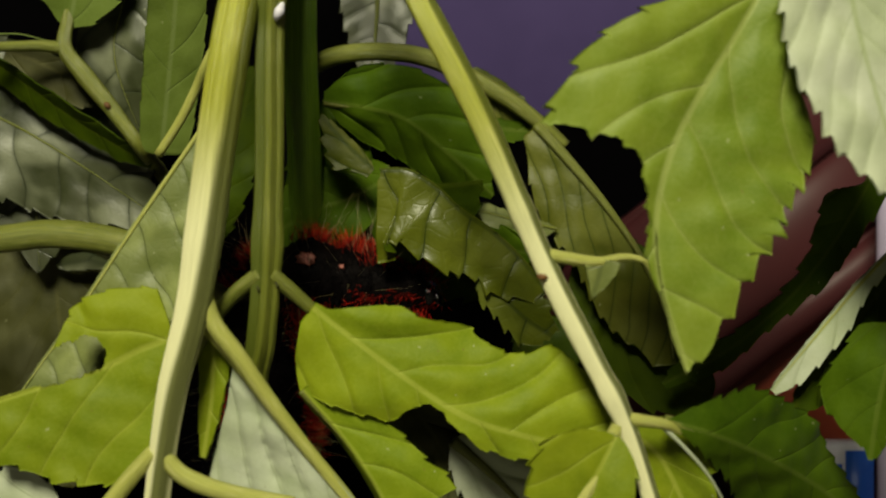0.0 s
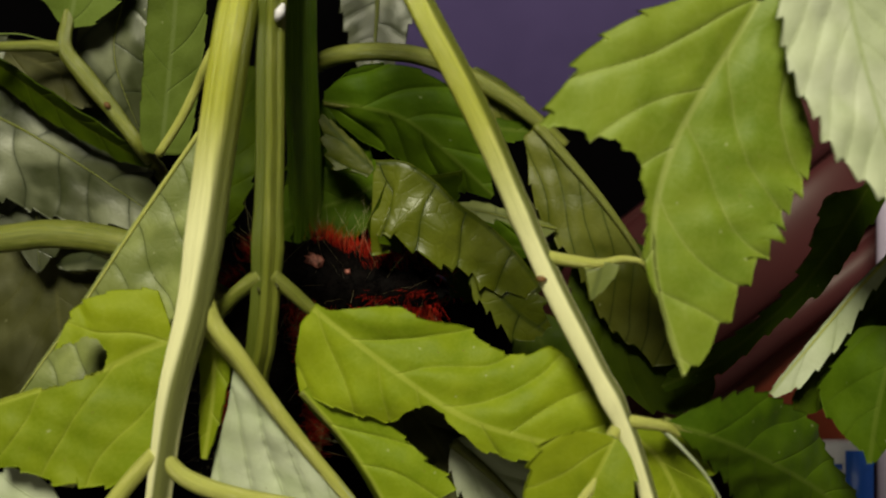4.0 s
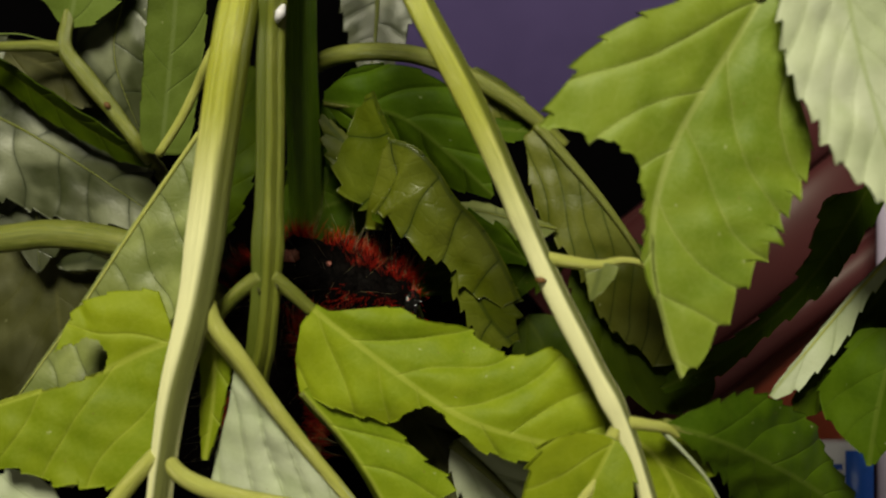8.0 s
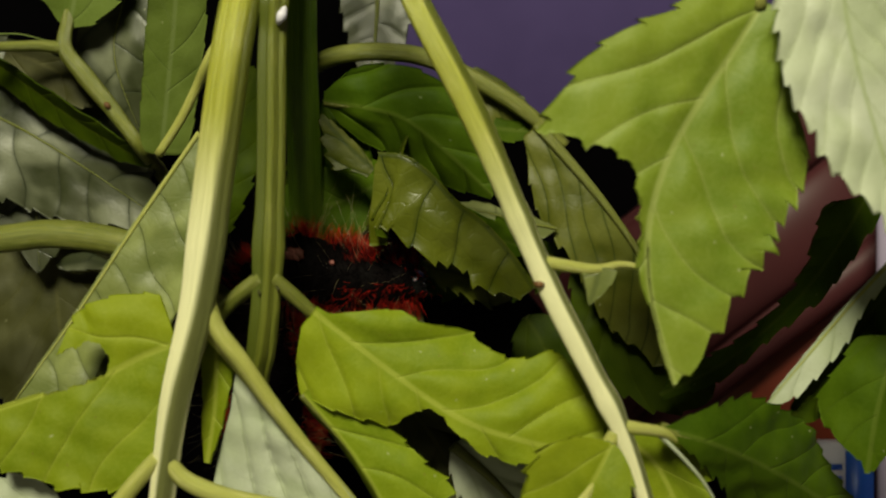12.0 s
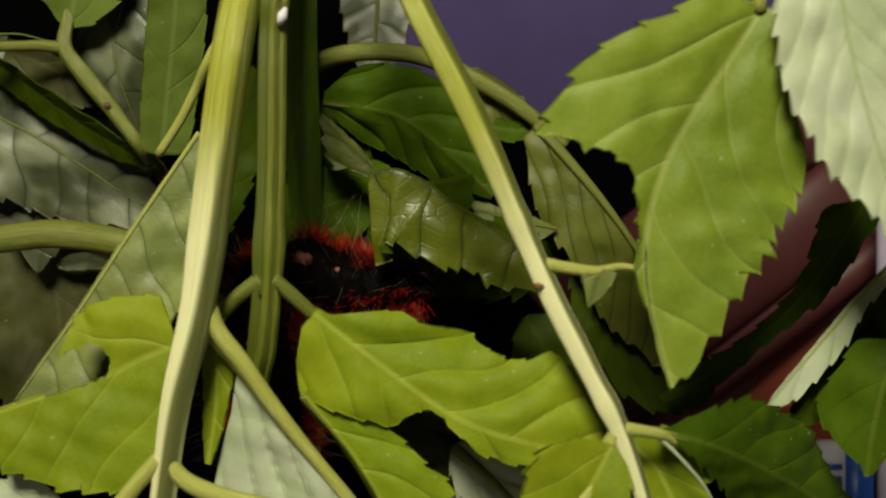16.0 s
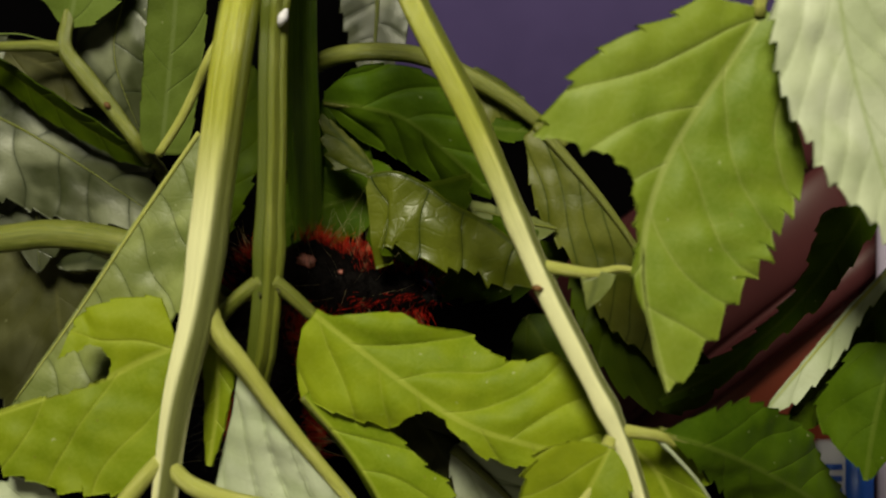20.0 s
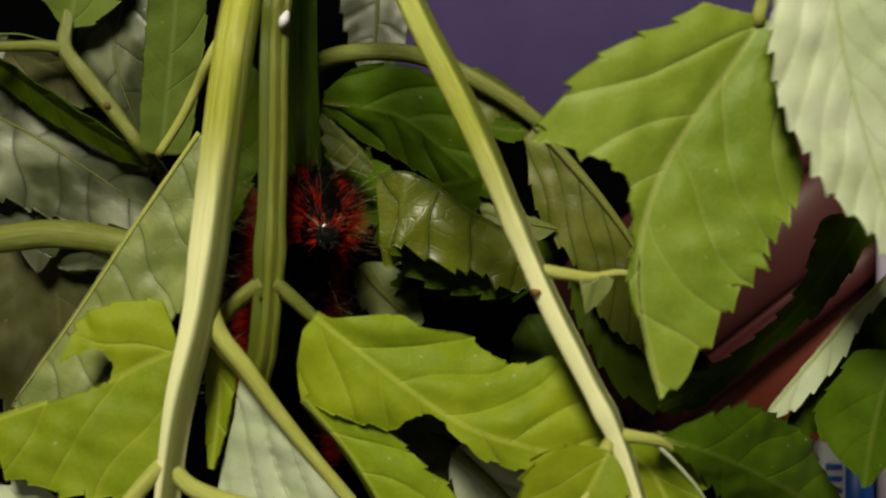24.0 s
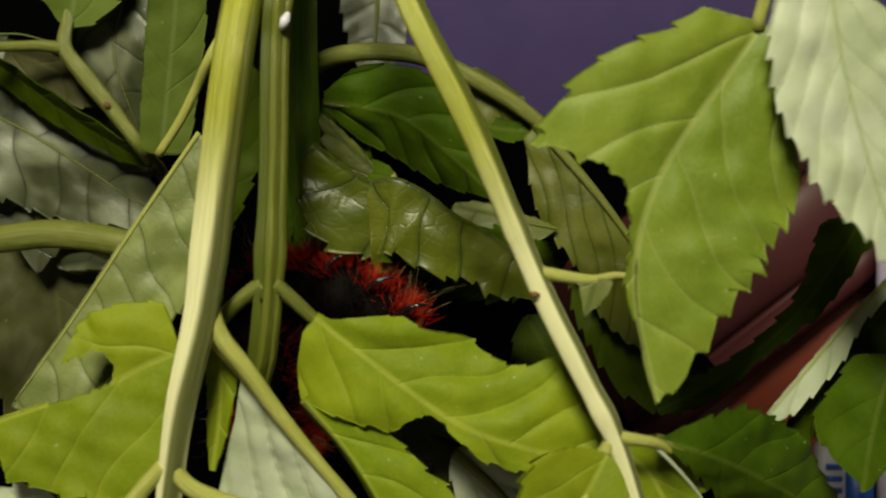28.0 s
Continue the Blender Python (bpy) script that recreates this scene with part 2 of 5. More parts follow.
def unit(v):
    return v / np.maximum(np.linalg.norm(v, axis=-1, keepdims=True), 1e-12)


def tube(points, radii, material, n=60, sides=20, ridges=0, depth=0.06, phase=0.0, knots=()):
    """A stalk along the points, in metres; radii in millimetres at even steps; knots: (place, swelling, length)."""
    c = spline(points, n)
    t = unit(np.gradient(c, axis=0))
    u = np.linspace(0, 1, n)
    r = np.interp(u, np.linspace(0, 1, len(radii)), radii) / 1000
    for at, swell, wide in knots:
        r = r * (1 + swell * np.exp(-((u - at) / wide) ** 2))
    side = unit(np.cross(t, (0.0, 1.0, 0.0)))
    up = np.cross(side, t)
    a = np.linspace(0, 2 * math.pi, sides, endpoint=False)
    shape_ = 1 + depth * np.cos(ridges * a + phase) + 0.35 * depth * np.cos(3 * ridges * a + 1.1) if ridges else np.ones(sides)
    ring = np.cos(a)[None, :, None] * side[:, None] + np.sin(a)[None, :, None] * up[:, None]
    v = c[:, None] + ring * (r[:, None] * shape_[None])[..., None]
    length = np.concatenate([[0], np.cumsum(np.linalg.norm(np.diff(c, axis=0), axis=1))]) * 1000
    uv = np.stack(np.broadcast_arrays(length[:, None] * 0.01, a[None] / (2 * math.pi)), -1)
    faces = [(i * sides + j, i * sides + (j + 1) % sides, (i + 1) * sides + (j + 1) % sides, (i + 1) * sides + j)
             for i in range(n - 1) for j in range(sides)]
    faces += [tuple(range(sides))[::-1], tuple(range((n - 1) * sides, n * sides))]
    return v.reshape(-1, 3), faces, [material], None, uv.reshape(-1, 2)


def leaflet(parent, name, points, wide, materials, label="", roll=(0, 0), fold=(0, 0), curl=(0, 0), shape_=(0.62, 0.85), shape_minus=None, edges=None, teeth=(3.6, 0.9),
            vein=7.5, relief=0.12, wave=0.8, crumple=0.2, bites=(), keep=(), pivot=None, rib=0.9, seed=0, rows=130, cols=26, rib_material=None):
    """A serrated leaf. points: along the midrib, from base to tip; wide: half widths in mm on the two sides; materials: the face
    that looks along tangent x side, and the other; roll: turn about the midrib at base and tip; fold, curl: lift of each half;
    edges: half widths in mm at even steps along the midrib, one row for each side, in place of wide and shape_;
    bites: (along, across, radius) in mm, eaten out; keep: the one such disc that is left."""
    c = spline(points, rows)
    t = unit(np.gradient(c, axis=0))
    run = np.concatenate([[0], np.cumsum(np.linalg.norm(np.diff(c, axis=0), axis=1))]) * 1000
    u = run / run[-1]
    s0 = unit(np.stack([-t[:, 2], np.zeros(rows), t[:, 0]], 1))
    s0 = unit(s0 - t * (s0 * t).sum(1, keepdims=True))
    n0 = np.cross(t, s0)
    turn = np.radians(roll[0] + (roll[1] - roll[0]) * u)[:, None]
    side, up = s0 * np.cos(turn) + n0 * np.sin(turn), n0 * np.cos(turn) - s0 * np.sin(turn)
    a, b = shape_
    def outline(a, b):
        p = np.maximum(u, 0) ** a * np.maximum(1 - u, 0) ** b
        return p / p.max()
    plus, minus = outline(a, b), outline(*(shape_minus or shape_))
    if edges:
        wide = [max(e) for e in edges]
        plus, minus = (np.maximum(eased(e, u), 0.02) / max(e) for e in edges)
    v = np.linspace(-1, 1, 2 * cols + 1)
    v = np.sign(v) * np.abs(v) ** 0.9
    prof = np.where(v[None] > 0, plus[:, None], minus[:, None])
    rng = np.random.RandomState(seed + 7)
    half = np.where(v[None] > 0, wide[0], wide[1])
    teeth_at = run[:, None] / teeth[0] + np.where(v > 0, 0.0, 0.37)[None]
    whole = np.floor(teeth_at).astype(int) % 97
    size = 0.65 + 0.7 * rng.rand(97)
    saw = (teeth_at % 1.0) ** 1.3
    tooth = np.clip(half / 6.0, 0, 1) * teeth[1] * size[whole] * (saw - 0.55) * np.clip(prof * 3, 0, 1) * np.clip(u * 9, 0, 1)[:, None]
    scallop = 1 + 0.035 * np.sin(run * 0.31 + seed)[:, None]
    across = np.abs(v)[None] * half * prof * scallop + tooth * np.abs(v)[None] ** 7
    across = np.maximum(across, 0) * np.sign(v)[None]
    along = run[:, None] + 0.45 * teeth[1] * saw * np.abs(v)[None] ** 9 * np.clip(half / 6.0, 0, 1)
    w = np.abs(across)
    scale_ = 7.5 / vein
    sv, wv = along * scale_, w * scale_
    ph = (sv + 0.9 * np.sin(sv * 0.37 + 1.3) + 0.5 * np.sin(wv * 0.6) - SLANT[materials[0]] * wv ** 0.92) / 7.5 + 0.23 * np.sign(across)
    off = np.abs(ph - np.round(ph))
    lean = (ph - np.round(ph)) * np.cos(math.pi * off) ** 2
    quilt = relief * (0.8 * np.sin(math.pi * off) ** 0.8 + 0.9 * lean - 0.35 * np.exp(-(off / 0.06) ** 2)) * np.clip(w / 2.5, 0, 1)
    ripple = wave * (np.sin(along * 0.17 + seed * 1.7 + 0.05 * across) * (w / 14.0) ** 1.3 + 0.35 * np.sin(along * 0.53 + seed) * (w / 14.0) ** 2)
    for step in (9.0, 5.0):
        for _ in range(3):
            d_, p_ = rng.uniform(0, 6.28), rng.uniform(0, 6.28)
            ripple = ripple + crumple * (step / 9.0) ** 1.2 * 0.5 * np.sin((along * math.cos(d_) + across * math.sin(d_)) * 6.28 / step / rng.uniform(0.8, 1.3) + p_) * np.clip(w / 3, 0.1, 1)
    f = np.radians(np.where(v > 0, fold[0], fold[1]))[None]
    cu = np.where(v > 0, curl[0], curl[1])[None]
    ang = f + np.radians(cu) * w / 8.0
    lat, lift = across * np.cos(ang), w * np.sin(ang) + quilt + ripple
    mid = (c[:, None] + side[:, None] * (lat / 1000)[..., None] + up[:, None] * (lift / 1000)[..., None]
           + t[:, None] * ((along - run[:, None]) / 1000)[..., None])
    flat = np.stack([along, across], -1)
    m, k = mid.shape[:2]
    alive = np.ones((m, k), bool)
    def whole_at(p):
        ok = np.ones(p.shape[:-1], bool)
        for discs, outside in ((bites, True), (keep, False)):
            for n_, (bs, bw, br, *tag) in enumerate(discs):
                d = p - (bs, bw)
                turn_ = np.arctan2(d[..., 1], d[..., 0])
                n_ = tag[0] if tag else n_
                rim = br * (1 + 0.05 * np.sin(turn_ * 7 + n_) + 0.03 * np.sin(turn_ * 17 + n_))
                ok &= (np.linalg.norm(d, axis=-1) > rim) == outside
        return ok

    alive = whole_at(flat)
    if not alive.all():
        # pull the first ring of eaten vertices back onto the rim of the bite
        for i, j in np.argwhere(~alive):
            lo_i, lo_j = max(i - 1, 0), max(j - 1, 0)
            near = np.argwhere(alive[lo_i:i + 2, lo_j:j + 2])
            if not len(near):
                continue
            near = near + (lo_i, lo_j)
            q = tuple(near[np.argmin(np.abs(near - (i, j)).sum(1))])
            lo, hi = 0.0, 1.0
            for _ in range(6):
                half_way = (lo + hi) / 2
                if whole_at(flat[q] + (flat[i, j] - flat[q]) * half_way):
                    lo = half_way
                else:
                    hi = half_way
            mid[i, j] = mid[q] + (mid[i, j] - mid[q]) * lo
            flat[i, j] = flat[q] + (flat[i, j] - flat[q]) * lo
    gi, gj = np.gradient(mid, axis=0), np.gradient(mid, axis=1)
    nor = unit(np.cross(gi, gj))
    thick = 0.00016
    verts = np.concatenate([(mid + nor * thick).reshape(-1, 3), (mid - nor * thick).reshape(-1, 3)])
    uv = np.concatenate([flat.reshape(-1, 2), flat.reshape(-1, 2)]) * (0.075 / vein)
    faces, slots, n = [], [], m * k
    full = alive[:-1, :-1] * 1 + alive[1:, :-1] + alive[:-1, 1:] + alive[1:, 1:]
    kept = full >= 1
    for i, j in zip(*np.nonzero(kept)):
        q = (i * k + j, (i + 1) * k + j, (i + 1) * k + j + 1, i * k + j + 1)
        faces.append(q), slots.append(0)
        faces.append(tuple(x + n for x in q[::-1])), slots.append(1)
    pad = np.pad(kept, 1)
    for di, dj, e0, e1 in ((-1, 0, (0, 1), (0, 0)), (1, 0, (1, 0), (1, 1)), (0, -1, (0, 0), (1, 0)), (0, 1, (1, 1), (0, 1))):
        edge = kept & ~pad[1 + di:m + di, 1 + dj:k + dj]
        for i, j in zip(*np.nonzero(edge)):
            p, q = (i + e0[0]) * k + j + e0[1], (i + e1[0]) * k + j + e1[1]
            faces.append((p, q, q + n, p + n)), slots.append(0)
    used = np.unique(np.concatenate([np.array(fc) for fc in faces]))
    back = -np.ones(2 * n, int)
    back[used] = np.arange(len(used))
    faces = [tuple(int(back[x]) for x in fc) for fc in faces]
    ob = part(name, (verts[used], faces, list(materials), slots, uv[used]), parent, label, pivot)
    if rib:
        open_ = alive[:, cols]
        stop = int(np.argmax(~open_)) if not open_.all() else rows - 3
        if stop > 8:
            line = mid[:stop:6, cols] + up[:stop:6] * (-0.00075 if materials[0] in (M_TOP, M_SOFT, M_MID, M_DEEP, M_SHADED, M_OLIVE) else 0.0004) * rib
            tip = max(0.15, 1 - stop / rows)
            part("midrib", tube(line, (rib, rib * (0.5 + 0.5 * tip), rib * tip), rib_material or M_STEM2, 40, 10), ob)
    return ob


def box(lo, hi, material, bevel=0.0):
    bm = bmesh.new()
    bmesh.ops.create_cube(bm, size=1.0)
    lo, hi = np.array(lo), np.array(hi)
    for v in bm.verts:
        v.co = Vector((lo + hi) / 2 + (hi - lo) * np.array(v.co))
    if bevel:
        bmesh.ops.bevel(bm, geom=bm.edges[:], offset=bevel, segments=2, affect="EDGES", profile=0.5)
    bm.verts.ensure_lookup_table()
    verts = [tuple(v.co) for v in bm.verts]
    faces = [tuple(v.index for v in f.verts) for f in bm.faces]
    bm.free()
    return verts, faces, [material], None, None

# ---- setting ----
lone("table", box((-0.8, -0.8, 0.09), (0.8, 0.5, 0.12), M_TABLE, 0.002), "dull grey table top under the cut stems", "table", "structure")
lone("wall_back", box((-0.8, 0.16, 0.12), (0.8, 0.17, 1.0), M_WALL), "smooth dark purple panel behind the foliage", "wall", "structure")
lone("wall_left", box((-0.82, -0.8, 0.12), (-0.8, 0.17, 1.0), M_ROOM), "plain grey wall", "wall", "structure")
lone("wall_right", box((0.8, -0.8, 0.12), (0.82, 0.17, 1.0), M_ROOM), "plain grey wall", "wall", "structure")
lone("wall_front", box((-0.82, -0.82, 0.12), (0.82, -0.8, 1.0), M_ROOM), "plain grey wall", "wall", "structure")
lone("ceiling", box((-0.82, -0.82, 1.0), (0.82, 0.17, 1.02), M_ROOM), "plain grey ceiling", "ceiling", "structure")

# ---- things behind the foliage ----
# added black sheets, standing in for the deep shade between the leaves
tray = thing("shade_backing", (-0.03, 0.075, 0.12), "added black sheets standing in for shade behind the leaves", "tray")
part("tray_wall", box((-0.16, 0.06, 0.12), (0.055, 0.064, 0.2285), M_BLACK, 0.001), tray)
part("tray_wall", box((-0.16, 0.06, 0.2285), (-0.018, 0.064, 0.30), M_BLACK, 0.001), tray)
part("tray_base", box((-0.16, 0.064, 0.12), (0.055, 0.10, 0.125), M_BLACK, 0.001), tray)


def lathe(profile, axis_from, axis_to, material, sides=64):
    """A turned body: profile of (along 0..1, radius in metres)."""
    a0, a1 = np.array(axis_from), np.array(axis_to)
    t = unit(a1 - a0)
    side = unit(np.cross(t, (0.0, 1.0, 0.0)))
    up = np.cross(side, t)
    a = np.linspace(0, 2 * math.pi, sides, endpoint=False)
    ring = np.cos(a)[:, None] * side + np.sin(a)[:, None] * up
    v = np.concatenate([a0 + (a1 - a0) * f + ring * r for f, r in profile])
    n = len(profile)
    faces = [(i * sides + j, i * sides + (j + 1) % sides, (i + 1) * sides + (j + 1) % sides, (i + 1) * sides + j)
             for i in range(n - 1) for j in range(sides)]
    return v, faces, [material], None, None


def tilted(shape, at, degrees):
    """The shape turned about the y axis, anticlockwise as the camera sees it, and set at a place."""
    a = radians(degrees)
    v = np.array(shape[0], float)
    x, z = v[:, 0] * math.cos(a) - v[:, 2] * math.sin(a), v[:, 0] * math.sin(a) + v[:, 2] * math.cos(a)
    return (np.stack([x, v[:, 1], z], 1) + np.array(at), *shape[1:])


crate = thing("plastic_crate", (0.07, 0.06, 0.12), "tilted red-brown plastic crate with a glossy lid", "crate")


def ribbed(lo, hi, ribs, depth, material, n=160):
    """A plate with rounded ribs along x on its front, from lo to hi; ribs: (place up the plate 0..1, half width 0..1)."""
    z = np.linspace(0, 1, n)
    out = np.zeros(n)
    for at, half in ribs:
        out = np.maximum(out, np.sqrt(np.clip(1 - ((z - at) / half) ** 2, 0, 1)))
    front = np.stack([lo[1] - depth * out, lo[2] + (hi[2] - lo[2]) * z], 1)
    ring = [tuple(q) for q in front] + [(hi[1], hi[2]), (hi[1], lo[2])]
    verts = [(x, *q) for x in (lo[0], hi[0]) for q in ring]
    k = len(ring)
    faces = [(i, (i + 1) % k, k + (i + 1) % k, k + i) for i in range(k)] + [tuple(range(k))[::-1], tuple(range(k, 2 * k))]
    return verts, faces, [material], None, None


part("lid", tilted(ribbed((-0.020, 0.0, 0.0), (0.085, 0.006, 0.041), ((0.10, 0.09), (0.42, 0.20), (0.80, 0.17)), 0.0035, M_MAUVE), (0.0585, 0.0475, 0.1712), 38), crate, "glossy maroon lid with rounded ribs")
part("crate_body", tilted(box((-0.010, 0.0, -0.052), (0.080, 0.05, 0.004), M_POT, 0.002), (0.0585, 0.0515, 0.1712), 38), crate, "red-brown plastic body")

storage = lone("storage_box", box((0.0, 0.0, -0.0480), (0.12, 0.06, 0.0480), M_LILAC, 0.002), "pale lilac plastic storage box standing behind", "box")
storage.matrix_basis = pose(0.0806, 0.030, 0.1680, 0, 0, -23)

packet = thing("seed_packet", (0.085, 0.03, 0.12), "blue and white printed packet standing behind the leaves", "packet")
part("packet_body", box((0.0700, 0.030, 0.12), (0.0792, 0.034, 0.1640), M_WHITE, 0.0008), packet)
part("printed_panel", box((0.0748, 0.0296, 0.1400), (0.0800, 0.0299, 0.1625), M_BLUE), packet, "blue printed panel")
for bx, bz, bw, bh in ((0.0712, 0.1590, 0.0030, 0.0010), (0.0708, 0.1568, 0.0034, 0.0010), (0.0716, 0.1546, 0.0026, 0.0010), (0.0708, 0.1524, 0.0034, 0.0010)):
    part("printed_bar", box((bx, 0.0296, bz), (bx + bw, 0.0299, bz + bh), M_BLUE), packet)

# ---- back of the plant: still ----
stem = thing("main_stem", (-0.02, 0.018, 0.12), "thick dark green elder stem with pale lenticels", "plant stem")
part("stalk", tube(((-0.030, 0.020, 0.12), (-0.0236, 0.0180, 0.1744), (-0.0236, 0.0165, 0.1991), (-0.0230, 0.0080, 0.2179), (-0.0232, 0.0050, 0.2313), (-0.0234, 0.0050, 0.2461), (-0.0241, 0.0040, 0.2787)), (3.4, 3.0, 2.9, 2.75, 2.65, 2.65, 2.6), M_STEM3, 70, 24, 6, 0.05), stem)

for at in ((-0.0237, 0.0025, 0.2383), (-0.0223, 0.0023, 0.2357), (-0.0215, 0.0026, 0.2324), (-0.0231, 0.0024, 0.2302), (-0.0221, 0.0030, 0.2275), (-0.0229, 0.0038, 0.2246), (-0.0213, 0.0027, 0.2344), (-0.0235, 0.0034, 0.2265), (-0.0220, 0.0050, 0.2217), (-0.0231, 0.0056, 0.2198), (-0.0212, 0.0031, 0.2299)):
    part("lenticel", lathe(((0, 0.0), (0.1, 0.00040), (0.6, 0.00042), (1.0, 0.00020), (1.0, 0.0)), np.array(at) + (0, 0.0006, 0), np.array(at) + (0, -0.0013, 0), M_STEM, 10), stem)
bl = thing("elder_sprig", (-0.0494, 0.0060, 0.2153), "shaded elder sprig with grey-green leaf undersides", "plant sprig", "elder sprigs")
part("stalk", tube(((-0.0615, 0.0090, 0.2481), (-0.0617, 0.0070, 0.2382), (-0.0619, 0.0060, 0.2329), (-0.0586, 0.0060, 0.2283), (-0.0540, 0.0060, 0.2227), (-0.0490, 0.0060, 0.2160), (-0.0496, 0.0250, 0.2114), (-0.0420, 0.0280, 0.1959)), (1.1, 1.0, 1.45, 1.1, 1.15, 1.3, 1.2, 1.2), M_STEM2, 90, 14, 4, 0.08), bl)
part("petiole", tube(((-0.0618, 0.0060, 0.2328), (-0.0651, 0.0060, 0.2332), (-0.0684, 0.0050, 0.2330), (-0.0749, 0.0030, 0.2324)), (1.1, 0.95, 0.85, 0.8), M_STEM2, 30, 12), bl)
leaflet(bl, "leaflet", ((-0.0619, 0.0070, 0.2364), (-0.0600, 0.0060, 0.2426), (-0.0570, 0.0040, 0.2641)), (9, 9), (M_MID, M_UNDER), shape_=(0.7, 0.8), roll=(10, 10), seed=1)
leaflet(bl, "leaflet", ((-0.0497, 0.0140, 0.2542), (-0.0544, 0.0120, 0.2403), (-0.0554, 0.0120, 0.2317), (-0.0513, 0.0130, 0.2193)), (7, 7), (M_SILVER, M_SHADED), roll=(0, 20), teeth=(4, 0.5), relief=0.22, wave=1.6, seed=2, rib=0.3)
leaflet(bl, "leaflet", ((-0.0779, 0.0100, 0.2334), (-0.0683, 0.0095, 0.2267), (-0.0596, 0.0090, 0.2206), (-0.0485, 0.0090, 0.2140)), (9, 9), (M_SHADED, M_UNDER), "green leaflet darkened to stand in for shade", roll=(38, 38), fold=(14, 4), seed=3, teeth=(4, 0.5), rib=0.5, edges=((1.9, 2.0, 2.1, 2.1, 2.3, 2.5, 2.8, 3.0, 2.9, 2.6, 2.3, 1.6, 0.3), (2.8, 3.0, 3.2, 3.4, 3.5, 3.4, 3.1, 3.0, 2.8, 2.7, 2.7, 1.7, 0.6)))
leaflet(bl, "leaflet", ((-0.0884, 0.0160, 0.2265), (-0.0762, 0.0150, 0.2225), (-0.0623, 0.0140, 0.2146), (-0.0468, 0.0140, 0.2040)), (14, 13), (M_SILVER, M_SHADED), roll=(-10, 5), teeth=(4.5, 1.1), relief=0.22, wave=2.4, seed=4, shape_=(0.35, 0.8), rib=0.3)
leaflet(bl, "leaflet", ((-0.0834, 0.0180, 0.2307), (-0.0745, 0.0180, 0.2208), (-0.0715, 0.0180, 0.2110), (-0.0705, 0.0180, 0.1961)), (13, 12), (M_SILVER, M_SHADED), teeth=(4.5, 0.8), relief=0.22, wave=2.0, seed=5, shape_=(0.3, 0.8), rib=0.3)
leaflet(bl, "leaflet", ((-0.0769, 0.0240, 0.2195), (-0.0708, 0.0240, 0.1991), (-0.0680, 0.0220, 0.1819), (-0.0646, 0.0180, 0.1586)), (13, 15), (M_OLIVE, M_SHADED), roll=(0, 0), seed=6, shape_=(0.25, 0.5))
leaflet(bl, "leaflet", ((-0.0740, 0.0120, 0.2334), (-0.0683, 0.0120, 0.2315), (-0.0616, 0.0120, 0.2278), (-0.0568, 0.0120, 0.2240)), (9, 9), (M_OLIVE, M_SHADED), seed=62, rows=70, cols=14, rib=0, edges=((0.1, 2.2, 2.1, 2.1, 2.2, 2.3, 2.5, 2.7, 2.8, 2.0, 1.4, 0.8, 0.3), (2.0, 2.5, 3.0, 3.4, 3.7, 3.8, 3.8, 3.8, 3.7, 3.6, 2.9, 1.8, 0.7)))
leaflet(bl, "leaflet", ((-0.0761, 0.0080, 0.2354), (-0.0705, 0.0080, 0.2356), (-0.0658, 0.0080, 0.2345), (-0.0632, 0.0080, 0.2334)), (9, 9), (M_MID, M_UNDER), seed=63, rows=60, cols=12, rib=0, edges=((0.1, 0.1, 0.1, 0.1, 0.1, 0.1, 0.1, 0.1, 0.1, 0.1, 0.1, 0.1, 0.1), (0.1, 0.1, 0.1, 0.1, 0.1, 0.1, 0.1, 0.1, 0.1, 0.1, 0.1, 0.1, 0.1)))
leaflet(bl, "leaflet", ((-0.0683, 0.0200, 0.1971), (-0.0630, 0.0190, 0.1979), (-0.0577, 0.0180, 0.1971)), (1.6, 1.6), (M_SILVER, M_SHADED), seed=61, rows=50, cols=8, rib=0)

part("scar", tube(((-0.0549, 0.0048, 0.2237), (-0.0545, 0.0046, 0.2233), (-0.0541, 0.0048, 0.2229)), (0.3, 0.5, 0.3), M_SCAR, 12, 10), bl, "small brown scar")

side_stalk = thing("leaf_stalk", (-0.0477, -0.0060, 0.2008), "bowed olive-green leaf stalk", "plant stalk", "elder sprigs")
part("stalk", tube(((-0.0813, -0.0060, 0.2001), (-0.0675, -0.0060, 0.2014), (-0.0589, -0.0060, 0.2022), (-0.0490, -0.0060, 0.2008), (-0.0422, -0.0040, 0.1975), (-0.0329, 0.0120, 0.1886), (-0.0259, 0.0170, 0.1804)), (2.0, 2.1, 2.2, 2.1, 1.8, 1.6, 1.5), M_STEM2, 80, 18, 5, 0.05), side_stalk)

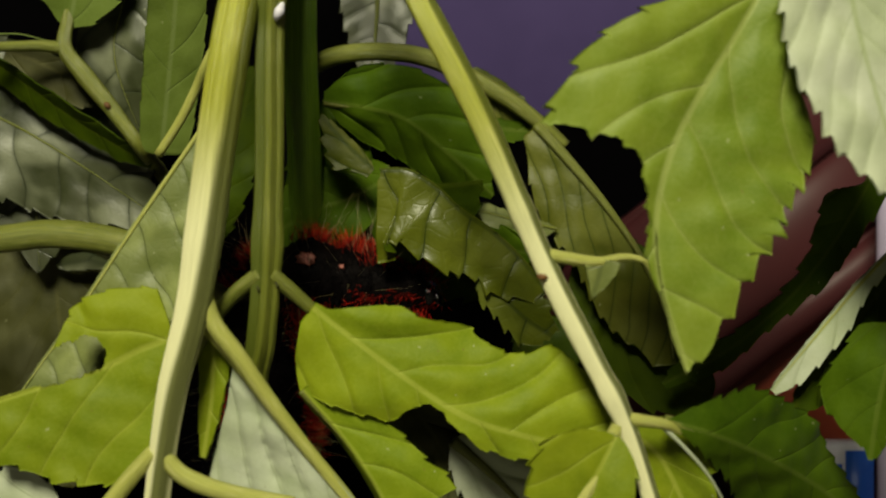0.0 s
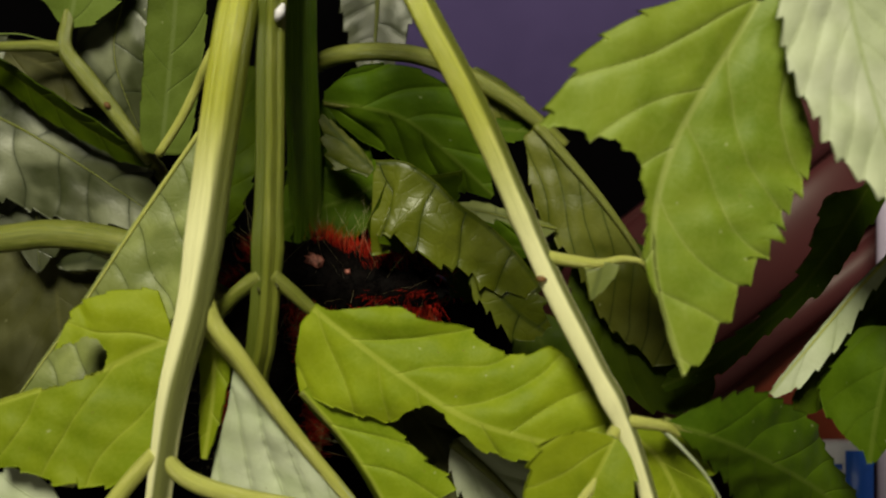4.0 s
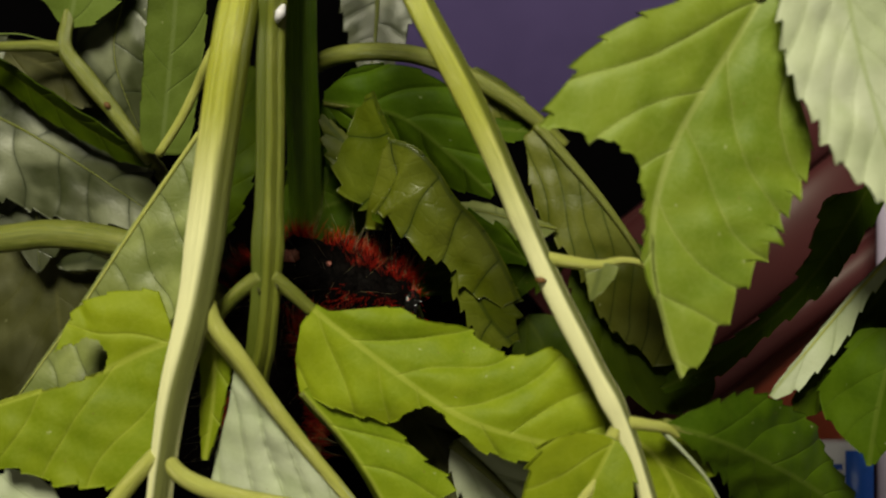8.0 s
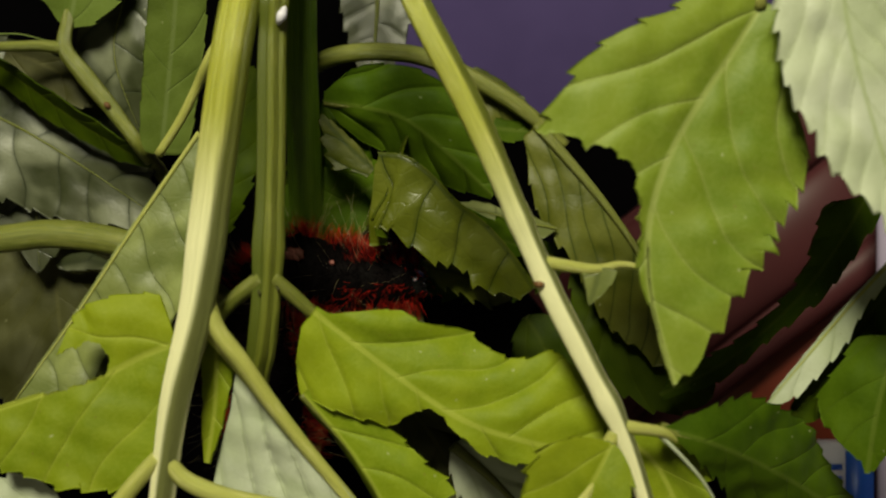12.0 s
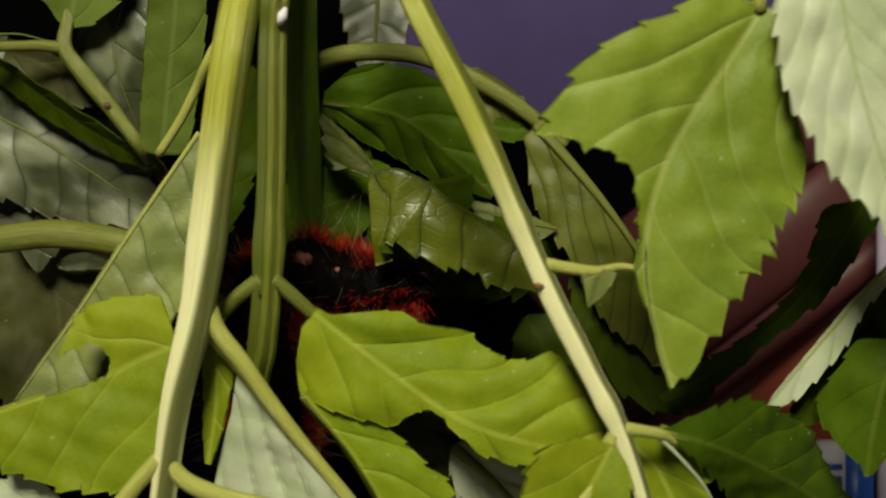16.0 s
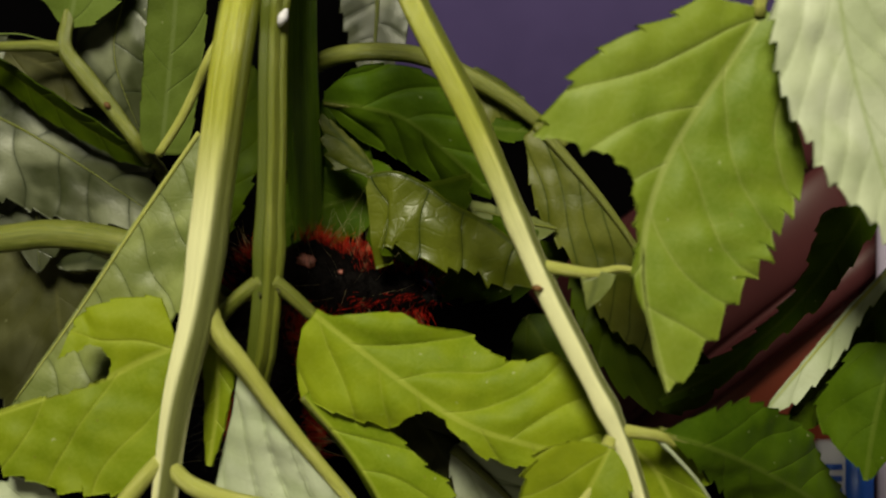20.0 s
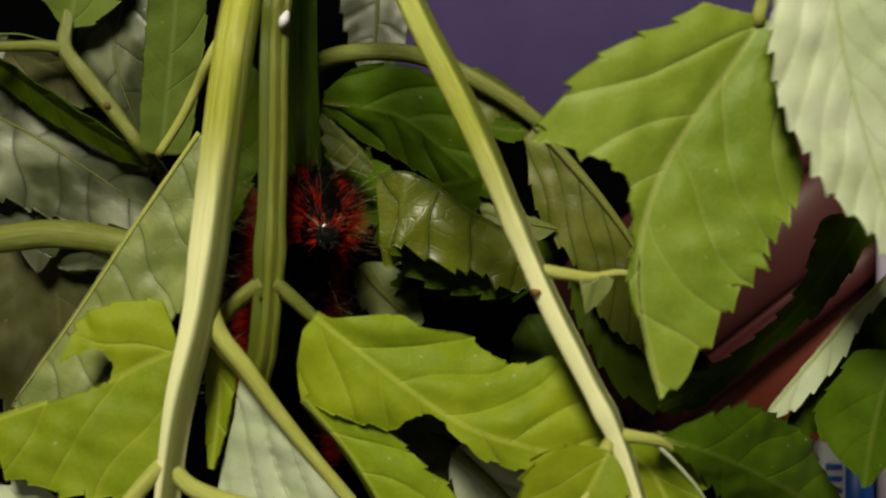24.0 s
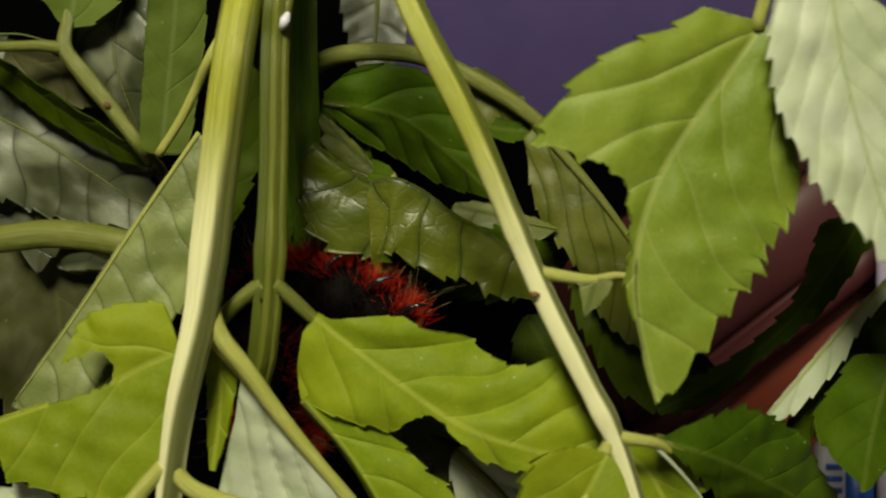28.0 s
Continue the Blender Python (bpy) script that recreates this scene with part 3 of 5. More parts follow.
br = thing("elder_sprig", (-0.0193, 0.0100, 0.2322), "shaded elder sprig arching behind the front stalks", "plant sprig", "elder sprigs")
part("stalk", tube(((-0.0245, 0.0150, 0.2302), (-0.0183, 0.0100, 0.2322), (-0.0098, 0.0090, 0.2328), (-0.0013, 0.0090, 0.2313), (0.0090, 0.0090, 0.2260), (0.0156, 0.0090, 0.2213), (0.0203, 0.0090, 0.2170)), (1.5, 1.5, 1.45, 1.5, 1.45, 1.3, 1.1), M_STEM2, 80, 16, 5, 0.05), br)
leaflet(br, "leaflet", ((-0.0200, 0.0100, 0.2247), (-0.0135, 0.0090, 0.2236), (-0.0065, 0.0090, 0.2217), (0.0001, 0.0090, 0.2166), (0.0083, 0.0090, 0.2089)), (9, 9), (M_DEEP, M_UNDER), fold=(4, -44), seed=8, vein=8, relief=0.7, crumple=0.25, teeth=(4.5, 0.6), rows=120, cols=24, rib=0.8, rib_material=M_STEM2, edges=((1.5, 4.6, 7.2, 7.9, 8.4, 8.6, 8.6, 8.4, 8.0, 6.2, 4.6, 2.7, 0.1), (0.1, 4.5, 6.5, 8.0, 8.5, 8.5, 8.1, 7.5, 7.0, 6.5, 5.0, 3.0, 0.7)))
leaflet(br, "leaflet", ((0.0036, 0.0115, 0.2298), (0.0082, 0.0110, 0.2275), (0.0125, 0.0110, 0.2243), (0.0169, 0.0110, 0.2205)), (9, 9), (M_SHEEN, M_SHADED), seed=82, rows=80, cols=14, relief=0.2, rib=0.3, edges=((0.1, 1.7, 1.6, 1.6, 1.6, 1.6, 1.6, 1.7, 1.6, 1.3, 1.1, 0.9, 0.1), (0.1, 0.1, 5.7, 5.9, 6.0, 6.0, 6.0, 5.7, 5.2, 4.8, 4.3, 2.9, 1.5)))
leaflet(br, "leaflet", ((0.0063, 0.0105, 0.2208), (0.0110, 0.0105, 0.2200), (0.0167, 0.0105, 0.2198)), (9, 9), (M_DEEP, M_UNDER), seed=81, rows=50, cols=8, rib=0.3, edges=((1.6, 1.6, 1.7, 1.7, 1.7, 1.7, 1.6, 1.5, 1.3, 1.1, 1.0, 0.8, 0.6), (0.1, 1.8, 1.8, 1.8, 1.9, 2.0, 2.0, 1.9, 1.7, 1.5, 1.4, 1.3, 1.1)))
leaflet(br, "leaflet", ((-0.0125, 0.0220, 0.2687), (-0.0116, 0.0200, 0.2480), (-0.0118, 0.0190, 0.2378), (-0.0127, 0.0180, 0.2307)), (8, 8), (M_SILVER, M_SHADED), relief=0.25, seed=9, shape_=(0.3, 0.5))
leaflet(br, "leaflet", ((0.0156, 0.0090, 0.2206), (0.0211, 0.0075, 0.2141), (0.0265, 0.0065, 0.2073), (0.0321, 0.0065, 0.1992), (0.0367, 0.0065, 0.1890), (0.0379, 0.0070, 0.1810)), (0.5, 9.5), (M_SHEEN, M_SHADED), "glossy folded leaflet showing its veined olive underside", curl=(0, -6), edges=((0.2, 0.5, 0.6, 0.6, 0.6, 0.4), (2.8, 7.2, 9.3, 10.0, 10.4, 10.4, 9.7, 8.3, 2.8)), seed=10, teeth=(4, 0.8), relief=0.22, crumple=0.25, rib=1.0, rib_material=M_STEM2)
leaflet(br, "leaflet", ((0.0257, 0.0140, 0.2020), (0.0312, 0.0120, 0.1905), (0.0356, 0.0100, 0.1812), (0.0445, 0.0080, 0.1758)), (9, 9), (M_SHADED, M_OLIVE), seed=11, shape_=(0.4, 0.5))
leaflet(br, "leaflet", ((0.0186, 0.0060, 0.2033), (0.0126, 0.0060, 0.2045), (0.0070, 0.0060, 0.2060), (0.0015, 0.0060, 0.2069)), (9, 9), (M_UNDER, M_SHADED), "grey toothed leaf tip", seed=12, rows=70, cols=10, teeth=(2.6, 1.2), relief=0.2, rib=0.3, edges=((0.1, 1.9, 2.6, 3.4, 3.4, 3.5, 3.6, 3.7, 3.3, 2.8, 2.3, 1.7, 0.4), (0.1, 0.7, 1.0, 1.2, 1.3, 1.3, 1.3, 1.4, 1.5, 1.6, 1.5, 1.1, 0.4)))
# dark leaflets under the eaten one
leaflet(br, "leaflet", ((0.0221, 0.0160, 0.2001), (0.0112, 0.0130, 0.1972), (0.0015, 0.0110, 0.1963), (-0.0089, 0.0100, 0.1944)), (6, 4), (M_SHADED, M_OLIVE), "toothed leaflet with shade put into its colour", seed=13, teeth=(4, 1.3))
leaflet(br, "leaflet", ((-0.0139, 0.0140, 0.1972), (-0.0100, 0.0130, 0.1924), (-0.0037, 0.0120, 0.1862)), (5, 4.5), (M_UNDER, M_SHADED), seed=14, rows=70, cols=12)
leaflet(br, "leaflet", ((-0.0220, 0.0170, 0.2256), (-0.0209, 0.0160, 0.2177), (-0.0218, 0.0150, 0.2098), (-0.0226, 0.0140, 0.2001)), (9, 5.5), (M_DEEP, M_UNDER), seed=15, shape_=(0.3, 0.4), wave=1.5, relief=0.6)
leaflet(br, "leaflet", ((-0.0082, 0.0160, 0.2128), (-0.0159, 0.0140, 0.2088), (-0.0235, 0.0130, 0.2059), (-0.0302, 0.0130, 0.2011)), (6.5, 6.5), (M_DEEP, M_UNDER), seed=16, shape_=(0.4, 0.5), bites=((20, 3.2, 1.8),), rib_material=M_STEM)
leaflet(br, "leaflet", ((0.0146, 0.0200, 0.1881), (0.0174, 0.0180, 0.1833), (0.0211, 0.0160, 0.1747)), (6, 6), (M_SHADED, M_OLIVE), seed=17, rows=70, cols=12)

# ---- the leaflet that is being eaten ----
eaten = leaflet(br, "eaten_leaflet", ((-0.0116, -0.0020, 0.2118), (-0.0069, -0.0030, 0.2120), (-0.0024, -0.0030, 0.2099), (0.0016, -0.0030, 0.2068), (0.0067, -0.0020, 0.2040), (0.0113, -0.0020, 0.2004), (0.0162, -0.0020, 0.1955)), (0.6, 14.0), (M_WET, M_SHADED),
                "half-eaten leaflet, olive glossy underside", roll=(5, 0), fold=(-40, 2), curl=(-20, 3), edges=((0.5, 0.5, 0.5, 0.5, 0.5, 0.5), (15.2, 13.2, 11.6, 10.9, 10.2, 9.9, 9.7, 8.5, 7.1, 7.4, 5.5, 2.5)), teeth=(3.2, 1.0), relief=0.26, vein=8, wave=1.0, crumple=0.34, seed=18,
                bites=((-0.7, -0.4, 1.2), (-0.4, -3.3, 0.6), (-1.1, -5.7, 1.1), (-0.7, -8.9, 0.7), (-1.4, -11.7, 1.1), (13.4, -15.3, 1.1), (14.2, -12.9, 1.9),), pivot=(-0.0021, -0.0020, 0.2045), rib=0.25)
lobe = leaflet(eaten, "leaf_fragment", ((0.0048, -0.0014, 0.1969), (0.0094, -0.0014, 0.1939), (0.0134, -0.0016, 0.1908), (0.0178, -0.0016, 0.1884)), (0.6, 14.0), (M_WET, M_SHADED),
                "last torn corner of the leaflet", edges=((0.4, 3.5, 5.5, 5.8, 4.4, 0.9), (0.4, 3.0, 3.0, 3.5, 4.1, 0.9)), teeth=(2.6, 1.3), relief=0.3, vein=8, wave=0.6, crumple=0.2, seed=19, pivot=(0.0107, -0.0020, 0.1948), rib=0)
leaf_tip = leaflet(eaten, "leaf_tip", ((-0.0070, -0.0010, 0.2109), (-0.0119, -0.0008, 0.2121), (-0.0164, -0.0007, 0.2150), (-0.0201, -0.0006, 0.2182)), (1.5, 13.2), (M_WET, M_SHADED), "curled end of the half-eaten leaflet",
                   edges=((9.9, 12.4, 12.5, 11.5, 9.2, 5.3, 1.2), (0.4, 0.4, 0.4, 0.2)), teeth=(2.8, 1.3), relief=0.2, vein=8, crumple=0.22, seed=48, pivot=(-0.0090, -0.0012, 0.2081), rows=90, cols=20, rib=0)
lower_lobe = leaflet(eaten, "lower_lobe", ((0.0145, 0.0010, 0.1954), (0.0068, 0.0015, 0.1961), (-0.0013, 0.0020, 0.1970), (-0.0076, 0.0025, 0.1974)), (5.2, 3.0), (M_DEEP, M_UNDER), "dark toothed half of the eaten leaflet",
                     edges=((1.1, 3.5, 3.9, 3.2, 0.9), (1.8, 3.5, 3.5, 3.5, 2.6)), teeth=(4.6, 1.5), relief=0.3, seed=57, pivot=(0.0032, 0.0015, 0.1978), rows=90, cols=14, rib=0)
leaflet(br, "leaflet", ((-0.0113, 0.0060, 0.2129), (-0.0150, 0.0060, 0.2164), (-0.0181, 0.0060, 0.2197), (-0.0200, 0.0060, 0.2220)), (9, 9), (M_SHEEN, M_SHADED), "pale toothed leaf tip", teeth=(2.4, 1.3), relief=0.15, seed=53, rows=70, cols=14, rib=0, edges=((1.7, 2.1, 2.4, 2.8, 4.5, 4.6, 4.1, 3.7, 3.2, 2.4, 1.6, 0.9, 0.2), (0.1, 0.7, 0.9, 1.1, 1.3, 1.3, 1.2, 1.2, 1.1, 1.0, 0.8, 0.6, 0.3)))

# ---- pale leaf behind the tall front stalk ----
lb = thing("elder_sprig", (-0.0378, -0.0060, 0.2164), "grey-green leaf underside hanging behind the tall stalk", "plant sprig", "elder sprigs")
leaflet(lb, "leaflet", ((-0.0367, -0.0080, 0.2175), (-0.0460, -0.0090, 0.2035), (-0.0541, -0.0100, 0.1908), (-0.0634, -0.0120, 0.1769)), (13, 0.5), (M_UNDER, M_SHADED), roll=(-5, -5), curl=(10, -30), shape_=(0.4, 0.5), teeth=(4, 0.8), seed=19, relief=0.18, vein=6, rib=0.4, rib_material=M_STEM)
leaflet(lb, "leaflet", ((-0.0451, 0.0020, 0.2150), (-0.0432, -0.0000, 0.2287), (-0.0418, -0.0020, 0.2389), (-0.0400, -0.0060, 0.2586)), (4.2, 5), (M_MID, M_UNDER), seed=20, shape_=(0.2, 0.4), roll=(25, 25), teeth=(4, 0.3), rib=0)
part("petiole", tube(((-0.0442, -0.0030, 0.2146), (-0.0406, -0.0040, 0.2197), (-0.0380, -0.0050, 0.2243), (-0.0335, -0.0060, 0.2328), (-0.0249, 0.0130, 0.2539)), (0.7, 0.75, 0.8, 0.9, 1.2), M_STEM, 40, 12), lb)
leaflet(lb, "leaflet", ((-0.0411, 0.0080, 0.2001), (-0.0368, 0.0080, 0.2104), (-0.0342, 0.0090, 0.2189), (-0.0314, 0.0090, 0.2302)), (5, 5), (M_SHADED, M_UNDER), seed=21, shape_=(0.3, 0.5))

# ---- tall front stalk ----
sa = thing("elder_sprig", (-0.0325, -0.0240, 0.2146), "tall yellow-green stalk with bright serrated leaflets", "plant sprig", "elder sprigs")
part("stalk", tube(((-0.0234, 0.0060, 0.2713), (-0.0273, -0.0140, 0.2435), (-0.0285, -0.0220, 0.2319), (-0.0308, -0.0240, 0.2139), (-0.0336, -0.0240, 0.1939), (-0.0368, -0.0240, 0.1802), (-0.0390, -0.0230, 0.1660), (-0.0401, -0.0220, 0.1558)), (2.6, 2.85, 2.75, 2.7, 2.6, 2.25, 1.8, 1.6), M_STEM_A, 110, 48, 5, 0.055, 0.9, ((0.635, 0.06, 0.03),)), sa, "yellow-green ridged stalk")
part("petiole", tube(((-0.0335, -0.0230, 0.2008), (-0.0326, -0.0236, 0.1947), (-0.0312, -0.0234, 0.1899), (-0.0279, -0.0230, 0.1853), (-0.0244, -0.0220, 0.1799), (-0.0191, -0.0210, 0.1727), (-0.0129, -0.0200, 0.1647), (-0.0098, -0.0190, 0.1589)), (0.5, 1.1, 1.2, 1.1, 0.95, 0.85, 0.85, 0.8), M_STEM, 60, 14, 4, 0.06), sa)
part("petiole", tube(((-0.0392, -0.0240, 0.1725), (-0.0417, -0.0240, 0.1698), (-0.0447, -0.0240, 0.1660), (-0.0486, -0.0240, 0.1602)), (1.1, 1.2, 1.3, 1.3), M_STEM, 40, 14), sa)
part("petiole", tube(((-0.0382, -0.0240, 0.1725), (-0.0352, -0.0240, 0.1693), (-0.0294, -0.0240, 0.1670), (-0.0204, -0.0230, 0.1650)), (1.1, 1.3, 1.25, 1.2), M_STEM, 40, 14), sa)
leaflet(sa, "leaflet", ((-0.0376, -0.0190, 0.1877), (-0.0424, -0.0190, 0.1859), (-0.0476, -0.0195, 0.1834), (-0.0547, -0.0205, 0.1813), (-0.0638, -0.0210, 0.1783)), (9, 9), (M_TOP, M_UNDER), "bright green leaflet with an eaten hole", roll=(3, 8), fold=(2, 12), curl=(0, -12), seed=22, vein=11, relief=0.25, crumple=0.32, wave=1.0, teeth=(3.6, 0.6), rows=160, cols=34, rib=0.6, rib_material=M_STEM, edges=((6.0, 10.0, 12.8, 14.2, 15.2, 15.6, 15.6, 15.4, 15.2, 14.8, 14.3, 13.8, 13.5, 12.3, 10.6, 9.6, 8.6), (7.1, 8.3, 9.0, 9.7, 10.2, 10.2, 10.0, 9.2, 7.7, 4.8, 2.2, 0.2, 0.3, 0.3, 0.4, 0.4, 0.1)), bites=((12.1, -2.5, 2.6), (14.8, -2.2, 2.6), (17.0, -1.9, 2.4), (19.0, -1.8, 2.0),))
leaflet(sa, "leaflet", ((-0.0331, -0.0205, 0.1897), (-0.0278, -0.0205, 0.1832), (-0.0223, -0.0205, 0.1761), (-0.0168, -0.0205, 0.1691), (-0.0113, -0.0205, 0.1624)), (9, 9), (M_PALE, M_TOP), "leaflet turned to its pale underside", curl=(0, 4), fold=(0, -26), seed=23, teeth=(4, 0.4), vein=8, relief=0.6, crumple=0.3, rib=1.0, rib_material=M_STEM, edges=((0.1, 0.8, 0.9, 1.0, 1.2, 1.2, 1.2, 1.2, 1.2, 1.2, 1.2, 1.2, 1.1, 1.1, 1.0, 0.9, 0.9), (0.1, 0.8, 0.2, 0.1, 3.0, 5.6, 8.7, 12.2, 15.2, 17.0, 17.5, 17.9, 18.5, 19.0, 19.5, 16.6, 8.2)))
leaflet(sa, "leaflet", ((-0.0324, -0.0180, 0.1905), (-0.0324, -0.0180, 0.1841), (-0.0327, -0.0180, 0.1777), (-0.0338, -0.0180, 0.1706)), (9, 9), (M_TOP, M_UNDER), "narrow bright leaflet beside the stalk", roll=(15, 15), seed=24, teeth=(3, 0.4), relief=0.3, rib=0.4, edges=((0.1, 1.5, 1.9, 2.2, 2.5, 2.3, 2.0, 1.8, 1.6, 1.4, 1.1, 0.8, 0.4), (0.1, 2.2, 2.3, 2.3, 2.2, 2.1, 2.0, 1.9, 1.8, 1.6, 1.4, 0.9, 0.4)))
leaflet(sa, "leaflet", ((-0.0538, -0.0180, 0.1630), (-0.0610, -0.0180, 0.1642), (-0.0689, -0.0180, 0.1666)), (5, 5), (M_PALE, M_TOP), rib=0.3, seed=25, rows=80, cols=14)

# ---- second stalk with the broad bitten leaflet ----
sb = thing("elder_sprig", (-0.0253, -0.0140, 0.2156), "olive stalk forking into two leaf stalks", "plant sprig", "elder sprigs")
part("stalk", tube(((-0.0245, 0.0100, 0.2663), (-0.0235, -0.0180, 0.2400), (-0.0241, -0.0200, 0.2300), (-0.0242, -0.0200, 0.2127), (-0.0247, -0.0200, 0.1960), (-0.0255, -0.0190, 0.1874), (-0.0274, -0.0140, 0.1739), (-0.028, 0.004, 0.12)), (1.9, 1.9, 1.8, 1.8, 1.85, 1.42, 1.4, 1.4), M_STEM_B, 110, 48, 5, 0.13, 0.8, ((0.48, 0.14, 0.02),)), sb, "grooved olive stalk")
part("petiole", tube(((-0.0253, -0.0205, 0.1965), (-0.0275, -0.0200, 0.1950), (-0.0300, -0.0190, 0.1929), (-0.0330, -0.0180, 0.1893), (-0.0362, -0.0180, 0.1833)), (1.2, 1.1, 1.05, 1.0, 1.0), M_STEM2, 40, 14), sb)
part("petiole", tube(((-0.0239, -0.0205, 0.1965), (-0.0215, -0.0195, 0.1944), (-0.0186, -0.0182, 0.1916), (-0.0163, -0.0174, 0.1895)), (1.15, 1.05, 0.95, 0.5), M_STEM2, 40, 14), sb)
leaflet(sb, "leaflet", ((-0.0183, -0.0195, 0.1919), (-0.0113, -0.0200, 0.1865), (-0.0050, -0.0205, 0.1819), (0.0028, -0.0215, 0.1770), (0.0114, -0.0215, 0.1742), (0.0228, -0.0205, 0.1718)), (9, 9), (M_TOP, M_UNDER), "broad bright green leaflet with bitten edges", roll=(-3, 0), fold=(-6, -4), curl=(-6, -8), seed=26, relief=0.6, vein=8.5, crumple=0.34, wave=1.3, teeth=(4, 0.45), rib=0.7, rib_material=M_STEM, edges=((0.8, 1.1, 2.8, 4.7, 6.4, 8.1, 8.3, 8.9, 9.6, 10.8, 11.0, 10.3, 10.2, 10.5, 10.6, 10.8, 11.2, 12.1, 13.6, 13.7, 11.9, 11.0, 9.6, 7.9, 5.5), (2.4, 6.4, 8.9, 10.7, 10.3, 9.8, 9.3, 8.4, 7.3, 6.8, 2.9, 1.4, 1.4, 1.8, 2.4, 3.4, 3.6, 3.7, 3.4, 2.9, 2.5, 2.1, 1.8, 1.3, 0.6)), bites=((22.3, -3.6, 2.8), (-1.0, -0.9, 1.1),))
for stipule in (((-0.0256, -0.0215, 0.1949), (-0.0254, -0.0220, 0.1945), (-0.0253, -0.0215, 0.1940)), ((-0.0231, -0.0215, 0.1954), (-0.0228, -0.0220, 0.1950), (-0.0228, -0.0215, 0.1945))):
    part("stipule", tube(stipule, (0.12, 0.24, 0.1), M_OLIVE, 12, 10), sb, "tiny dark stipule at the fork")
part("bud_scale", tube(((-0.0231, -0.0215, 0.2316), (-0.0226, -0.0222, 0.2323), (-0.0221, -0.0215, 0.2339)), (0.25, 0.75, 0.3), M_WHITE, 16, 12), sb, "small whitish bud scale")
part("bud", tube(((-0.0247, -0.0200, 0.2336), (-0.0231, -0.0210, 0.2343), (-0.0225, -0.0200, 0.2363)), (0.5, 0.8, 0.5), M_SCAR, 16, 12), sb, "dark red bud")
leaflet(sb, "leaflet", ((-0.0198, -0.0185, 0.1802), (-0.0146, -0.0185, 0.1742), (-0.0106, -0.0195, 0.1689), (-0.0066, -0.0195, 0.1618)), (9, 9), (M_TOP, M_UNDER), "bright green leaflet, its far half in shade", fold=(2, -60), curl=(-8, -20), seed=27, relief=0.45, crumple=0.3, teeth=(3.4, 0.7), edges=((1.0, 0.7, 1.6, 3.1, 4.5, 5.9, 6.7, 7.0, 7.3, 7.8, 8.6, 9.4, 9.6), (2.2, 3.6, 5.2, 6.3, 7.0, 7.6, 8.1, 8.3, 8.4, 8.5, 8.7, 9.0, 9.4)))
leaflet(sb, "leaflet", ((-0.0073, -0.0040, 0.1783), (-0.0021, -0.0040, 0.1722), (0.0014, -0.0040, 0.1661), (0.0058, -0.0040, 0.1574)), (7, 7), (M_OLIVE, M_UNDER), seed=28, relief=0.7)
leaflet(sb, "leaflet", ((0.0014, -0.0070, 0.1710), (0.0065, -0.0070, 0.1667), (0.0116, -0.0070, 0.1616), (0.0168, -0.0070, 0.1556)), (6, 6), (M_PALE, M_SHADED), seed=29, relief=0.7, rows=80, cols=16)

# ---- slanting front stalk ----
sr = thing("elder_sprig", (0.0137, -0.0260, 0.1971), "slanting pale green stalk with paired leaflets", "plant sprig", "elder sprigs")
part("stalk", tube(((-0.0226, 0.0060, 0.2713), (-0.0074, -0.0200, 0.2426), (-0.0024, -0.0250, 0.2320), (0.0050, -0.0260, 0.2175), (0.0139, -0.0260, 0.1972), (0.0193, -0.0260, 0.1865), (0.0243, -0.0260, 0.1767), (0.0277, -0.0260, 0.1667), (0.0307, -0.0260, 0.1570)), (1.9, 1.9, 1.85, 1.85, 1.9, 1.55, 1.6, 1.25, 1.1), M_STEM_R, 120, 24, 5, 0.07, 0.2, ((0.62, 0.14, 0.014), (0.82, 0.2, 0.016))), sr, "pale yellow-green jointed stalk")
# thin pale tube added in place of light catching the leaf's edge
part("leaf_margin", tube(((0.0292, -0.0252, 0.1764), (0.0320, -0.0252, 0.1738), (0.0351, -0.0250, 0.1704), (0.0370, -0.0245, 0.1676), (0.0385, -0.0240, 0.1648)), (0.36, 0.28, 0.24, 0.2, 0.12), M_PALE, 40, 10), sr, "added pale thread standing in for the lit leaf margin")
part("leaf_scar", tube(((0.0126, -0.0273, 0.1964), (0.0131, -0.0277, 0.1963), (0.0137, -0.0273, 0.1962)), (0.3, 0.45, 0.3), M_SCAR, 12, 10), sr, "small brown scar")
part("petiole", tube(((0.0142, -0.0260, 0.1992), (0.0171, -0.0260, 0.1987), (0.0209, -0.0260, 0.1983), (0.0244, -0.0250, 0.1989), (0.0271, -0.0250, 0.1984), (0.0280, -0.0250, 0.1969)), (0.9, 0.85, 0.75, 0.6, 0.45, 0.3), M_STEM, 50, 12), sr)
leaflet(sr, "stub_leaflet", ((0.0212, -0.0264, 0.1987), (0.0208, -0.0262, 0.1963), (0.0199, -0.0260, 0.1934)), (2.6, 2.4), (M_UNDER, M_SOFT), "gnawed stub of a leaflet", seed=30, rows=40, cols=8, rib=0, teeth=(2, 0.3), shape_=(0.08, 1.0))
part("petiole", tube(((0.0245, -0.0260, 0.1773), (0.0269, -0.0260, 0.1770), (0.0300, -0.0254, 0.1764), (0.0321, -0.0246, 0.1752)), (1.0, 0.85, 0.75, 0.4), M_STEM, 40, 12), sr)
